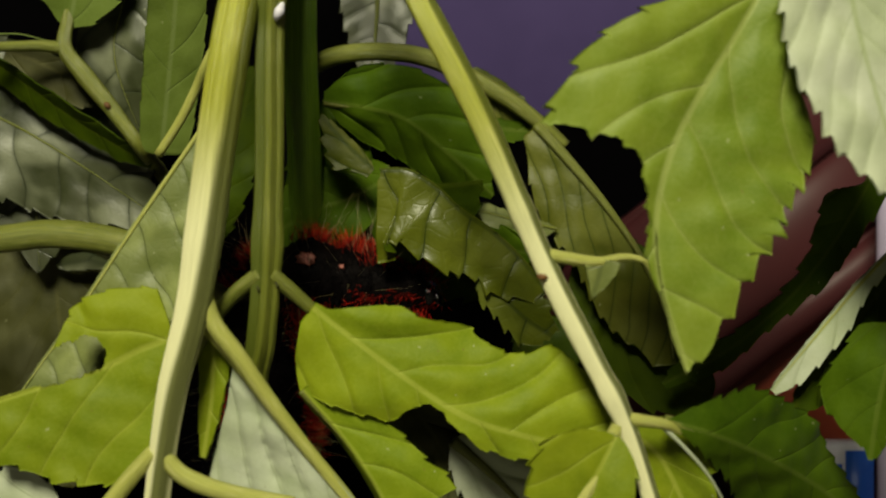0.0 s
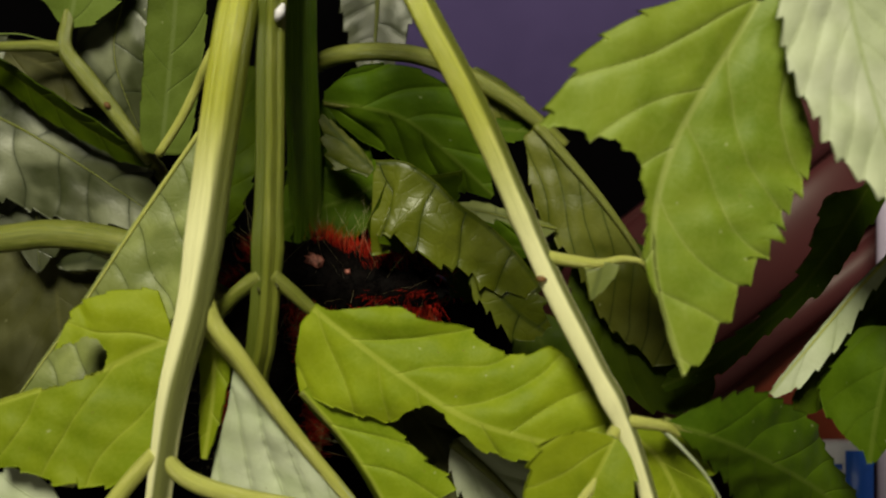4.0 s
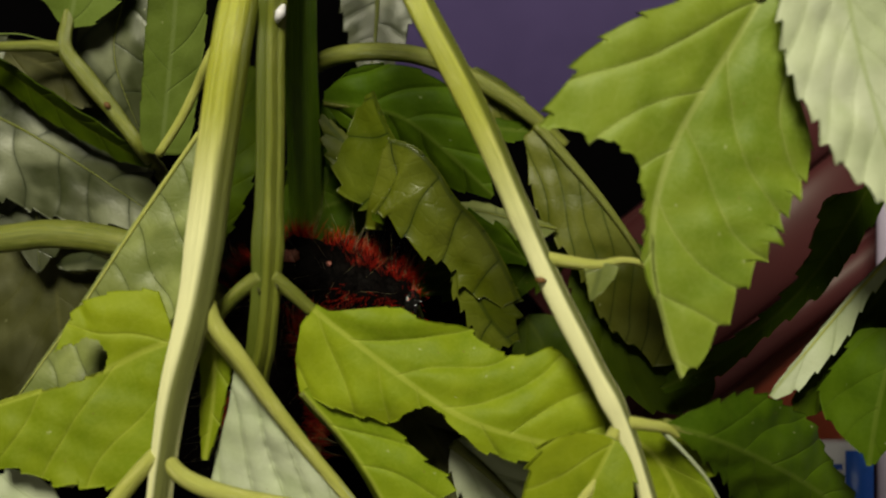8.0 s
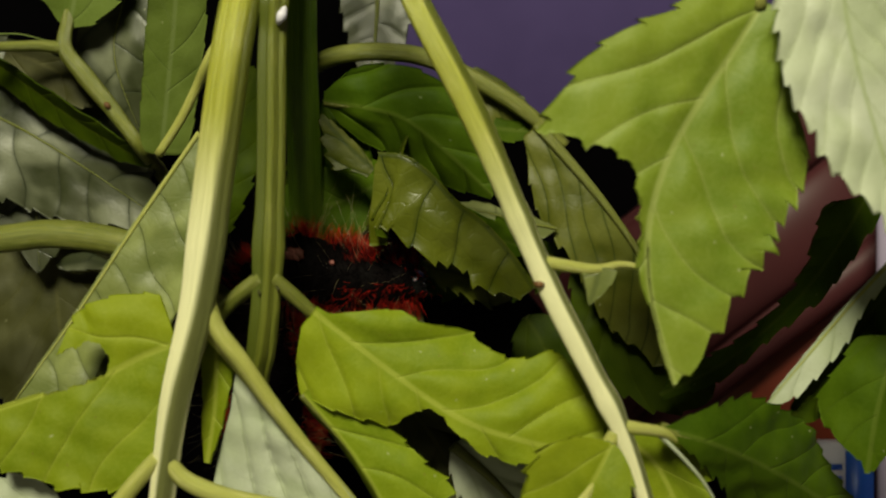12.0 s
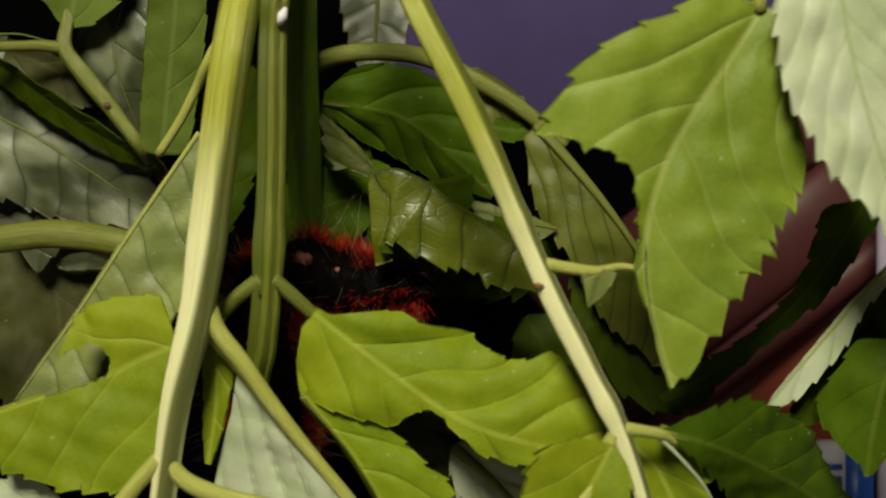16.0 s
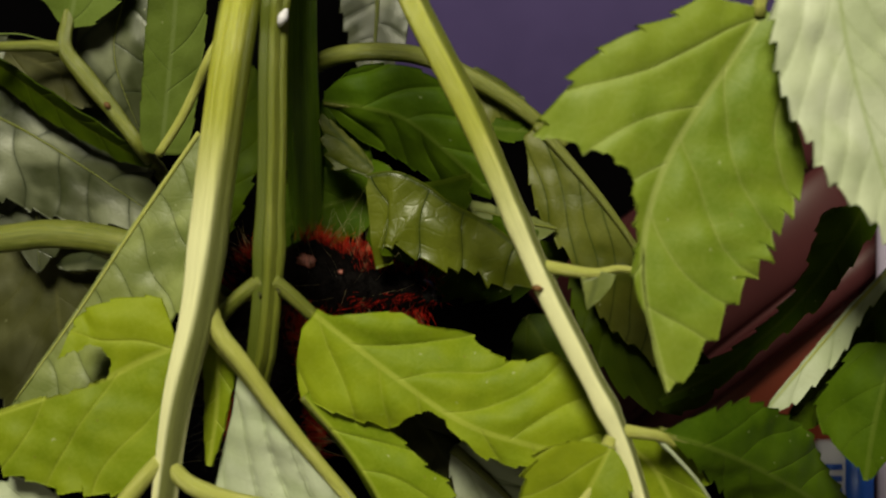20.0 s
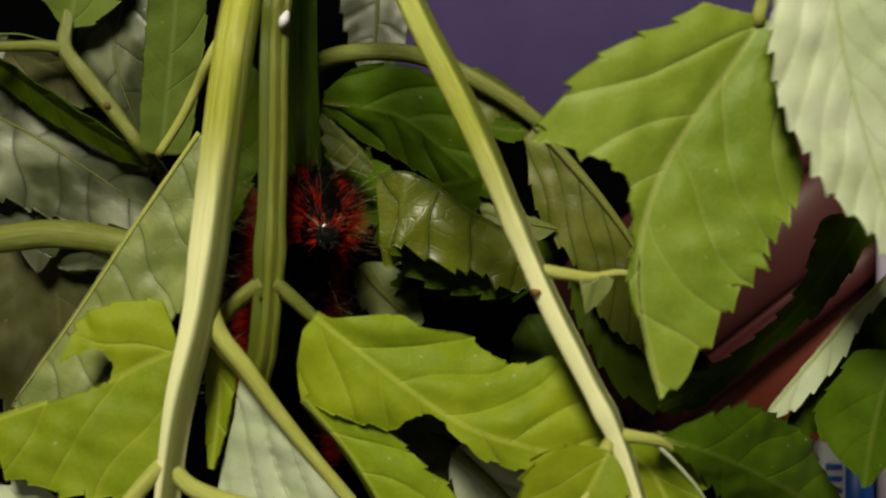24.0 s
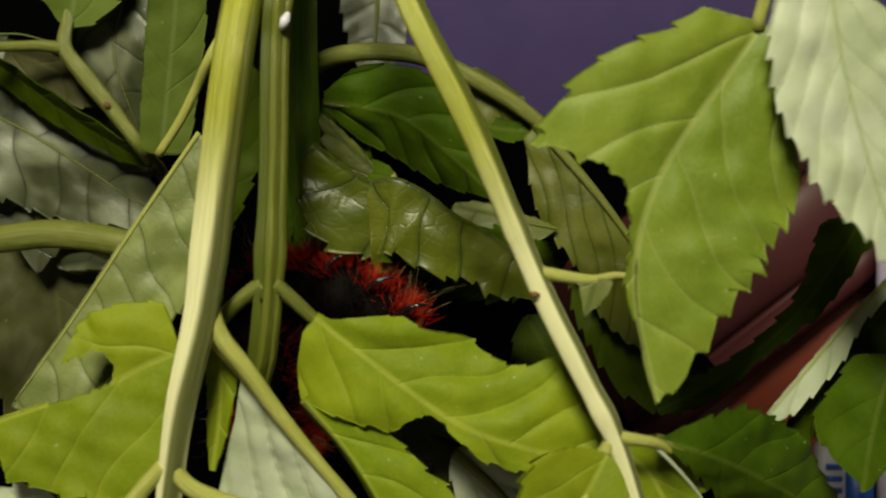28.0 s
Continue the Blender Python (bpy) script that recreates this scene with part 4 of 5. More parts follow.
part("petiole", tube(((0.0239, -0.0260, 0.1768), (0.0225, -0.0260, 0.1744), (0.0211, -0.0270, 0.1712), (0.0183, -0.0280, 0.1666), (0.0161, -0.0280, 0.1621)), (1.1, 1.1, 1.0, 0.9, 0.8), M_STEM, 40, 12), sr)
leaflet(sr, "leaflet", ((0.0300, -0.0250, 0.1768), (0.0363, -0.0245, 0.1750), (0.0460, -0.0180, 0.1704), (0.0571, -0.0090, 0.1637), (0.0663, -0.0030, 0.1562)), (9, 9), (M_DEEP, M_UNDER), "broad green leaflet with shade put into its colour", roll=(-4, -22), fold=(-2, -20), curl=(-6, -8), seed=31, relief=0.18, teeth=(3.2, 0.9), edges=((0.1, 3.7, 5.8, 8.5, 9.3, 9.2, 9.0, 8.3, 6.4, 5.1, 4.0, 2.9, 1.7), (0.1, 2.0, 3.5, 4.6, 6.2, 8.0, 10.0, 11.5, 10.8, 10.1, 9.3, 7.8, 6.1)))
leaflet(sr, "leaflet", ((0.0230, -0.0270, 0.1753), (0.0206, -0.0280, 0.1710), (0.0183, -0.0280, 0.1673), (0.0131, -0.0280, 0.1598)), (6, 9), (M_TOP, M_UNDER), seed=32, rows=80, cols=16, fold=(15, 15))
leaflet(sr, "leaflet", ((0.0257, -0.0200, 0.1749), (0.0296, -0.0200, 0.1717), (0.0320, -0.0200, 0.1678), (0.0359, -0.0200, 0.1591)), (6, 5), (M_TOP, M_UNDER), seed=33, rows=80, cols=16)

# ---- large leaflet and pale leaflet hanging in front ----
se = thing("elder_sprig", (0.0406, -0.0320, 0.2334), "large bright green hanging leaflet, bitten on one side", "plant sprig", "elder sprigs")
leaflet(se, "leaflet", ((0.0414, -0.0310, 0.2340), (0.0376, -0.0310, 0.2273), (0.0340, -0.0310, 0.2215), (0.0305, -0.0310, 0.2151), (0.0281, -0.0310, 0.2081), (0.0274, -0.0310, 0.2015), (0.0283, -0.0310, 0.1942), (0.0314, -0.0310, 0.1842)), (9, 9), (M_SOFT, M_UNDER), "large bright green serrated leaflet", roll=(2, 0), fold=(3, 20), curl=(-3, -6), seed=34, relief=0.45, vein=11, teeth=(4.4, 1.6), crumple=0.2, wave=0.45, rows=180, cols=34, rib=0.5, rib_material=M_STEM, edges=((4.8, 6.8, 8.8, 11.3, 13.9, 16.0, 16.7, 17.2, 17.5, 17.7, 17.3, 17.0, 16.6, 15.9, 14.7, 13.4, 11.9, 10.2, 7.7, 4.5, 0.1), (0.1, 8.1, 9.5, 10.9, 12.0, 13.5, 14.6, 15.6, 16.6, 17.3, 18.7, 19.5, 19.5, 0.9, 1.5, 1.1, 0.2, 0.1, 0.4, 0.3, 0.1)), bites=((27.9, -12.5, 2.3), (28.5, -8.3, 3.1), (30.3, -13.5, 4.4), (30.4, -17.6, 4.2), (30.3, -21.3, 3.6), (33.6, -19.1, 5.1), (28.4, -5.5, 2.5), (32.4, -8.2, 5.8), (34.3, -13.2, 5.8), (31.2, -4.2, 2.6), (33.8, -2.4, 1.6),))
part("petiole", tube(((0.0410, -0.0310, 0.2330), (0.0392, -0.0310, 0.2431), (0.0177, -0.0140, 0.2640), (-0.0238, 0.0080, 0.2768)), (0.9, 1.1, 1.4, 1.8), M_STEM, 60, 12), se)

sp = thing("elder_sprig", (0.0496, -0.0380, 0.2333), "pale leaf underside hanging close in front", "plant sprig", "elder sprigs")
leaflet(sp, "leaflet", ((0.0498, -0.0355, 0.2389), (0.0516, -0.0355, 0.2283), (0.0547, -0.0355, 0.2170), (0.0579, -0.0355, 0.2071), (0.0593, -0.0355, 0.2008)), (9, 9), (M_PALE, M_TOP), "leaflet turned to its pale underside", seed=35, vein=6.5, teeth=(3.0, 1.0), relief=0.3, wave=0.4, rib=0, edges=((0.1, 7.1, 7.2, 7.2, 7.1, 7.0, 6.9, 6.8, 6.5, 5.9, 5.4, 3.2, 0.6), (6.9, 8.6, 9.3, 9.1, 8.9, 8.6, 7.9, 7.8, 6.5, 4.2, 2.8, 1.7, 0.2)))
part("petiole", tube(((0.0517, -0.0360, 0.2486), (0.0426, -0.0380, 0.2534), (0.0175, -0.0160, 0.2672), (-0.0238, 0.0080, 0.2786)), (0.9, 1.1, 1.4, 1.8), M_STEM, 60, 12), sp)

# ---- leaflets at the side by the pot ----
sd = thing("elder_sprig", (0.0711, -0.0040, 0.2097), "dark narrow elder leaflets beside the red pot", "plant sprig", "elder sprigs")
leaflet(sd, "leaflet", ((0.0662, -0.0070, 0.2140), (0.0618, -0.0060, 0.2046), (0.0561, -0.0040, 0.1955), (0.0501, -0.0020, 0.1888), (0.0438, 0.0010, 0.1830), (0.0355, 0.0040, 0.1783)), (9, 9), (M_DEEP, M_OLIVE), "drooping leaflet with shade put into its colour", roll=(-10, -4), fold=(4, 8), seed=36, teeth=(4.5, 0.9), relief=0.35, rib=0.4, edges=((0.1, 3.9, 3.3, 3.0, 3.1, 3.1, 2.1, 1.7, 1.6, 2.1, 2.4, 1.6, 0.9), (0.1, 0.1, 5.7, 4.7, 3.2, 2.3, 1.9, 1.6, 1.7, 2.4, 3.1, 2.4, 0.1)))
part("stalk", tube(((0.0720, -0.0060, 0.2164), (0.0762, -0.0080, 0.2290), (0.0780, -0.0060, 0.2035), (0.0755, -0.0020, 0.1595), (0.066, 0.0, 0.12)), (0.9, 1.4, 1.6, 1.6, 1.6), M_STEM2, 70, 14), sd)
leaflet(sd, "leaflet", ((0.0662, -0.0140, 0.2011), (0.0604, -0.0140, 0.1949), (0.0542, -0.0130, 0.1871), (0.0481, -0.0120, 0.1793)), (9, 9), (M_PALE, M_SHADED), "narrow pale leaf underside", fold=(6, 0), seed=37, teeth=(3.6, 1.0), relief=0.3, rib=0.3, rib_material=M_STEM, edges=((0.1, 2.1, 1.7, 1.8, 1.9, 2.4, 3.1, 3.3, 3.2, 3.0, 2.8, 2.3, 0.7), (0.3, 0.4, 0.4, 0.5, 0.6, 0.5, 0.5, 0.5, 0.5, 0.4, 0.4, 0.4, 0.1)))
leaflet(sd, "leaflet", ((0.0687, -0.0100, 0.1986), (0.0632, -0.0090, 0.1910), (0.0582, -0.0090, 0.1842), (0.0522, -0.0090, 0.1762)), (9, 9), (M_SHADED, M_UNDER), seed=38, teeth=(4, 0.8), relief=0.3, edges=((4.2, 4.5, 4.8, 5.1, 5.3, 5.5, 5.7, 5.8, 5.9, 5.1, 4.2, 3.2, 0.6), (0.1, 2.0, 2.0, 2.0, 2.0, 2.0, 1.9, 1.7, 1.6, 1.5, 1.3, 1.2, 0.1)))
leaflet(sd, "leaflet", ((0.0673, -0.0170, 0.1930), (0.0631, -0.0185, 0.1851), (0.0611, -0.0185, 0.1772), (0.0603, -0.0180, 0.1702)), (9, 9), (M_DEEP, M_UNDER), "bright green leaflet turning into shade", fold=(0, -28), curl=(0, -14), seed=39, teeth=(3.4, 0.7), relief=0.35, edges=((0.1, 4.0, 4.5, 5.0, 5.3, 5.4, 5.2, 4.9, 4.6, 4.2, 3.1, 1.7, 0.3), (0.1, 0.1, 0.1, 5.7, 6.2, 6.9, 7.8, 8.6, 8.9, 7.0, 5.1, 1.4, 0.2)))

# ---- the caterpillar ----
N_SEG = 10
caterpillar = thing("caterpillar", (-0.0281, 0.0060, 0.1724), "black woolly caterpillar with red bristles feeding on the leaf", "caterpillar")


def spikes(rng, n, base, spread, lengths, thick, aims, bend=0.2):
    """Bristles: thin three-sided spikes out of a body of the given radius; aims: where round the body they stand, in degrees."""
    verts, faces = [], []
    for i in range(n):
        a = math.radians(aims[i % len(aims)] + rng.normal(0, spread))
        y = rng.normal(0, 0.0014)
        out = np.array((math.cos(a), 0, math.sin(a)))
        aim = unit(out + np.array((0, 1, 0)) * rng.normal(0, 0.32) + rng.normal(0, bend, 3))
        p = out * base * 0.93 + np.array((0, y, 0))
        length = rng.uniform(*lengths)
        s = unit(np.cross(aim, (0.3, 0.9, 0.1)))
        q = np.cross(s, aim)
        k = len(verts)
        sag_ = np.array((0, 0, -1)) * length * 0.06
        for f, w in ((0, 1.0), (0.55, 0.7)):
            for j in range(3):
                b = 2 * math.pi * j / 3
                verts.append(p + aim * length * f + sag_ * f * f + (s * math.cos(b) + q * math.sin(b)) * thick * w)
        verts.append(p + aim * length + sag_)
        for j in range(3):
            faces.append((k + j, k + (j + 1) % 3, k + 3 + (j + 1) % 3, k + 3 + j))
            faces.append((k + 3 + j, k + 3 + (j + 1) % 3, k + 6))
    return np.array(verts), faces


def ball(radii, segs=20, rings=12, lumps=0.0, seed=0):
    """A lumpy body round the origin, long axis along y."""
    verts, faces = [], []
    for i in range(rings + 1):
        th = math.pi * i / rings
        for j in range(segs):
            ph = 2 * math.pi * j / segs
            n = np.array((math.sin(th) * math.cos(ph), -math.cos(th), math.sin(th) * math.sin(ph)))
            k = 1 + lumps * noise.noise(Vector(n * 3 + seed))
            verts.append(n * radii * k)
    for i in range(rings):
        for j in range(segs):
            faces.append((i * segs + j, i * segs + (j + 1) % segs, (i + 1) * segs + (j + 1) % segs, (i + 1) * segs + j))
    return np.array(verts), faces


def local(name, verts, faces, material, parent, label="", at=(0, 0, 0)):
    ob = new(name, mesh_from(name, verts, faces, [material]))
    ob.parent = parent
    ob.location = at
    return tagged(ob, label)


def segment(i):
    """One ring of the body, facing +y, back up; tufts on warts round it."""
    rng = np.random.RandomState(100 + i)
    f = i / (N_SEG - 1)
    r = 0.0066 * (0.72 + 0.28 * math.sin(math.pi * min(1, 0.12 + f * 0.95)))
    front = i == N_SEG - 1
    r *= 0.85 if front else 1.0
    v, fc = ball((r, 0.0034 if front else 0.0068, r), 28, 16, 0.06, i)
    ob = new("body_ring", mesh_from("body_ring", v, fc, [M_CAT]))
    ob.parent = caterpillar
    v, fc = spikes(rng, 470, r, 9, (0.0020, 0.0046), 0.000050, (-34, -18, -4, 10, 24, 156, 170, 184, 198, 214))
    local("bristles", v, fc, M_RED, ob, "dense red bristles")
    if i >= N_SEG - 2:
        v, fc = spikes(rng, 90, r, 6, (0.0014, 0.0032), 0.000050, (56, 124))
        local("bristles", v, fc, M_RED, ob, "short red bristles")
    v, fc = spikes(rng, 40, r, 9, (0.0032, 0.0060), 0.00005, (0, 14, 166, 180))
    local("bristles", v, fc, M_ORANGE, ob, "orange bristles")
    v, fc = spikes(rng, 24, r, 11, (0.0060, 0.0140), 0.000021, (-28, -4, 10, 22, 158, 170, 184, 208), 0.2)
    local("long_hairs", v, fc, M_HAIR, ob, "long pale hairs")
    v, fc = spikes(rng, 6, r, 12, (0.0070, 0.0120), 0.000014, (62, 90, 118), 0.18)
    local("long_hairs", v, fc, M_HAIR, ob, "long pale hairs on the back")
    v, fc = spikes(rng, 560, r, 15, (0.0018, 0.0046), 0.000055, (40, 50, 70, 90, 110, 130, 140, 205, 225, 250, 270, 290, 315, 335), 0.3)
    local("bristles", v, fc, M_BLACKHAIR, ob, "black bristles")
    v, fc = spikes(rng, 90, r, 12, (0.0030, 0.0056), 0.000045, (-14, 10, 34, 146, 170, 194), 0.3)
    local("bristles", v, fc, M_BLACKHAIR, ob, "longer black bristles at the sides")
    for a in (35, 145):
        wv, wf = ball((0.0011, 0.0011, 0.0008), 10, 6, 0.2, i)
        local("wart", wv, wf, M_CAT, ob, "", (r * 0.95 * math.cos(math.radians(a)), 0, r * 0.95 * math.sin(math.radians(a))))
    if i in (6, 7):
        pv, pf = ball((0.0010, 0.0014, 0.0005) if i == 6 else (0.0004, 0.0005, 0.0003), 16, 10, 0.7, i)
        local("spiracle", pv, pf, M_PINK, ob, "pink spot", (r * 1.06 * math.cos(math.radians(100)), 0.0002, r * 1.06 * math.sin(math.radians(100))))
    if i >= N_SEG - 3:
        for sx in (-1, 1):
            lv, lf, _, _, _ = tube(((sx * 0.0030, 0, -r * 0.6), (sx * 0.0056, 0.0008, -r * 0.75), (sx * 0.0072, 0.0020, -r * 0.6), (sx * 0.0078, 0.0034, -r * 0.45)), (0.75, 0.55, 0.36, 0.07), M_JET, 16, 10)
            local("leg", lv, lf, M_JET, ob, "shiny black hooked leg")
    elif i in (2, 3, 4, 5):
        for sx in (-1, 1):
            lv, lf, _, _, _ = tube(((sx * 0.0018, 0, -r * 0.8), (sx * 0.0022, 0, -r - 0.0012), (sx * 0.0024, 0, -r - 0.0020)), (1.1, 0.9, 1.1), M_CAT, 10, 12)
            local("proleg", lv, lf, M_CAT, ob, "stubby dark proleg")
    return ob


rings_ = [segment(i) for i in range(N_SEG)]
hv, hf = ball((0.0021, 0.0018, 0.0022), 24, 16, 0.05, 50)
head = new("head", mesh_from("head", hv, hf, [M_JET]))
head.parent = caterpillar
tagged(head, "shiny black rounded head")
for sx in (-1, 1):
    mv, mf, _, _, _ = tube(((sx * 0.0007, 0.0013, -0.0011), (sx * 0.0006, 0.0018, -0.0016), (sx * 0.0002, 0.0020, -0.0019)), (0.45, 0.35, 0.1), M_JET, 10, 10)
    local("mandible", mv, mf, M_JET, head)
    ev, ef = ball((0.00032, 0.00032, 0.00032), 10, 6)
    local("eye", ev, ef, M_JET, head, "", (sx * 0.0015, 0.0009, -0.0005))
    av, af, _, _, _ = tube(((sx * 0.0011, 0.0012, -0.0009), (sx * 0.0014, 0.0019, -0.0011), (sx * 0.0016, 0.0025, -0.0010)), (0.25, 0.2, 0.1), M_JET, 10, 8)
    local("antenna", av, af, M_JET, head)
v, fc = spikes(np.random.RandomState(9), 90, 0.0021, 16, (0.0010, 0.0026), 0.00006, (20, 50, 75, 105, 130, 160, 220, 320), 0.4)
local("bristles", v, fc, M_RED, head, "short red bristles")
v, fc = spikes(np.random.RandomState(5), 14, 0.0021, 30, (0.0012, 0.0030), 0.00004, (30, 60, 90, 120, 150), 0.4)
local("bristles", v, fc, M_HAIR, head, "sparse pale hairs")


# ---- what moves ----
def sag(ob, rows):
    """Key a slow droop: rows of seconds, millimetres sideways and up, degrees clockwise as the camera sees it."""
    o = Vector(ORIGIN[ob])
    base = Vector(ORIGIN[ob.parent]) if ob.parent else Vector()
    walk(ob, [(t, Matrix.Translation(o - base + Vector((x / 1000, 0, z / 1000))) @ Matrix.Rotation(radians(a), 4, "Y")) for t, x, z, a in rows])


def droop(ob, x, z, a):
    """The same droop in the clip's own rhythm: slow, with two small slips."""
    sag(ob, [(t, x * f, z * f, a * f) for t, f in ((0, 0.0), (2, 0.05), (6, 0.16), (10, 0.27), (10.5, 0.36), (12.5, 0.42), (15, 0.49), (18, 0.57), (20.5, 0.65), (23.5, 0.78), (24.2, 0.89), (26, 0.95), (28, 1.0))])


SPINES = []


def crawl(t, *points, back=(0.0, -1.0, 0.3), head_back=(0.0, 0.95, 0.3)):
    """The caterpillar's spine at t seconds, tail to head, and the way its back faces."""
    SPINES.append((t, np.array(points), np.array(back), np.array(head_back)))


def creep():
    """Key every ring along the spine, four times a second, with the small nods of a feeding head."""
    poses = {}
    times = [s[0] for s in SPINES]
    for t in sorted(set(times) | set(np.arange(0, 28.1, 0.25).round(2).tolist())):
        i = max(0, min(np.searchsorted(times, t, side="right") - 1, len(times) - 2))
        f = (t - times[i]) / (times[i + 1] - times[i])
        f = f * f * (3 - 2 * f)
        points, back, head_back = (SPINES[i][k] + (SPINES[i + 1][k] - SPINES[i][k]) * f for k in (1, 2, 3))
        if t < 22:
            points = points.copy()
            points[-1] += (0.0003 * math.sin(t * 5.1), 0, 0.0006 * math.sin(t * 6.7 + 0.5))
        c = spline(points, 90)
        tan = unit(np.gradient(c, axis=0))
        for k, ob in zip(np.linspace(2, 81, N_SEG).astype(int).tolist() + [86], rings_ + [head]):
            y = Vector(tan[k])
            w = min(max((k - 80) / 8, 0.0), 1.0)
            x = y.cross(Vector(back).lerp(Vector(head_back), w)).normalized()
            m = Matrix((x, y, x.cross(y))).transposed().to_4x4()
            m.translation = Vector(c[k] - ORIGIN[caterpillar])
            poses.setdefault(ob, []).append((t, m))
    for ob, rows in poses.items():
        walk(ob, rows)


def motions():
    droop(sa, 0.54, -1.84, -1.0)
    droop(sb, 0.57, -1.31, 0.6)
    droop(sr, -0.98, -2.34, 0.66)
    droop(se, -0.29, -4.78, 4.2)
    droop(sp, -1.52, -5.88, 0.5)
    droop(sd, -0.68, -4.59, 0.5)
    stem_end = Vector(ORIGIN[eaten] - ORIGIN[br])
    walk(eaten, [(t, Matrix.Translation(stem_end + Vector((x / 1000, 0, z / 1000))) @ Matrix.Rotation(radians(a), 4, "Y") @ Matrix.Rotation(radians(b), 4, Vector((0.85, 0, -0.52)))) for t, x, z, a, b in (
        (0, 0.8, -0.4, 5, 0), (1, 0.4, -0.3, 4, 0), (2, 0.2, 0.4, 0, -4), (3, 0.2, 0.2, 2, 0), (3.5, 0.1, 0.4, 4, 0), (5.5, -0.1, 1.3, 13, 4), (6, -0.1, 1.6, 15, 6), (7, -0.3, 2, 18, 10), (8, -0.3, 2.4, 20, 12), (9, -0.3, 2.4, 20, 14), (10, -0.3, 2.3, 19, 14), (11, -0.6, 2.2, 18, 16), (12, -0.2, 1.4, 10, 8), (12.5, -0.2, 1, 8, 6), (14.5, 0.2, 0.2, 4, 2), (15.5, 0, 0, 1, 0), (17, -0.2, 0, -1, 0), (20, -0.3, -0.2, -2, 0), (21.5, -0.3, -0.2, -2, 0), (23.5, 1.2, 0.6, 6, 12), (23.9, 1.2, -0.2, 0, 0), (25, 0.1, -0.9, -2, -4), (26, 0, -1, 0, 2), (28, -0.3, -1.4, 0, 2))])
    spot = Vector(ORIGIN[lobe] - ORIGIN[eaten])
    walk(lobe, [(t, Matrix.Translation(spot + Vector((x, y, z))) @ Matrix.Rotation(radians(a), 4, "Y")) for t, x, y, z, a in (
        (0, 0, 0, 0, 0), (10.5, 0, 0, 0, 0), (11.5, -0.003, 0.003, 0.001, -15), (12.2, -0.008, 0.005, 0.002, -35), (13, -0.014, 0.006, 0.003, -50), (15, -0.030, 0.010, 0.001, -70), (16, -0.0395, 0.010, -0.0005, -80), (28, -0.0395, 0.010, -0.0005, -80))])
    hinge = Vector(ORIGIN[leaf_tip] - ORIGIN[eaten])
    walk(leaf_tip, [(t, Matrix.Translation(hinge) @ Matrix.Rotation(radians(a), 4, Vector((0.24, 0, 0.97)))) for t, a in ((0, -160), (3.5, -150), (5, -80), (6, -42), (8, -32), (11, -36), (12, -80), (13.5, -160), (25.05, -160), (25.2, -105), (25.4, -50), (25.6, 0), (28, 0))])
    curl_at = Vector(ORIGIN[lower_lobe] - ORIGIN[eaten])
    walk(lower_lobe, [(t, Matrix.Translation(curl_at + Vector((0.001 * f, 0.002 * f, 0.0055 * f))) @ Matrix.Rotation(radians(25 * f), 4, "X")) for t, f in ((0, 1), (22.5, 1), (23.6, 0), (25.3, 0), (25.7, 1), (28, 1))])
    crawl(0, (-0.0274, 0.0100, 0.1670), (-0.0301, 0.0110, 0.1801), (-0.0301, 0.0110, 0.1887), (-0.0248, 0.0100, 0.1953), (-0.0135, 0.0085, 0.1940), (-0.0005, 0.0062, 0.1923))
    crawl(1, (-0.0274, 0.0100, 0.1670), (-0.0301, 0.0110, 0.1801), (-0.0301, 0.0110, 0.1887), (-0.0248, 0.0100, 0.1955), (-0.0135, 0.0085, 0.1940), (0.0002, 0.0062, 0.1940))
    crawl(2, (-0.0274, 0.0100, 0.1670), (-0.0301, 0.0110, 0.1801), (-0.0301, 0.0110, 0.1887), (-0.0248, 0.0100, 0.1958), (-0.0135, 0.0085, 0.1940), (0.0005, 0.0062, 0.1955))
    crawl(3, (-0.0274, 0.0100, 0.1670), (-0.0301, 0.0110, 0.1801), (-0.0301, 0.0110, 0.1887), (-0.0248, 0.0100, 0.1958), (-0.0135, 0.0085, 0.1935), (0.0009, 0.0062, 0.1940))
    crawl(3.5, (-0.0274, 0.0100, 0.1670), (-0.0301, 0.0110, 0.1801), (-0.0301, 0.0110, 0.1887), (-0.0248, 0.0100, 0.1956), (-0.0135, 0.0085, 0.1933), (0.0014, 0.0062, 0.1936))
    crawl(6, (-0.0274, 0.0100, 0.1670), (-0.0301, 0.0110, 0.1801), (-0.0301, 0.0110, 0.1887), (-0.0248, 0.0100, 0.1956), (-0.0145, 0.0085, 0.1945), (-0.0033, 0.0062, 0.1908))
    crawl(7, (-0.0274, 0.0100, 0.1670), (-0.0301, 0.0110, 0.1801), (-0.0301, 0.0110, 0.1887), (-0.0248, 0.0100, 0.1958), (-0.0149, 0.0085, 0.1943), (-0.0041, 0.0062, 0.1913))
    crawl(8, (-0.0274, 0.0100, 0.1670), (-0.0301, 0.0110, 0.1801), (-0.0301, 0.0110, 0.1887), (-0.0248, 0.0100, 0.1958), (-0.0152, 0.0085, 0.1940), (-0.0039, 0.0062, 0.1913))
    crawl(9.5, (-0.0274, 0.0100, 0.1670), (-0.0301, 0.0110, 0.1801), (-0.0301, 0.0110, 0.1887), (-0.0248, 0.0100, 0.1956), (-0.0152, 0.0085, 0.1942), (-0.0044, 0.0062, 0.1904))
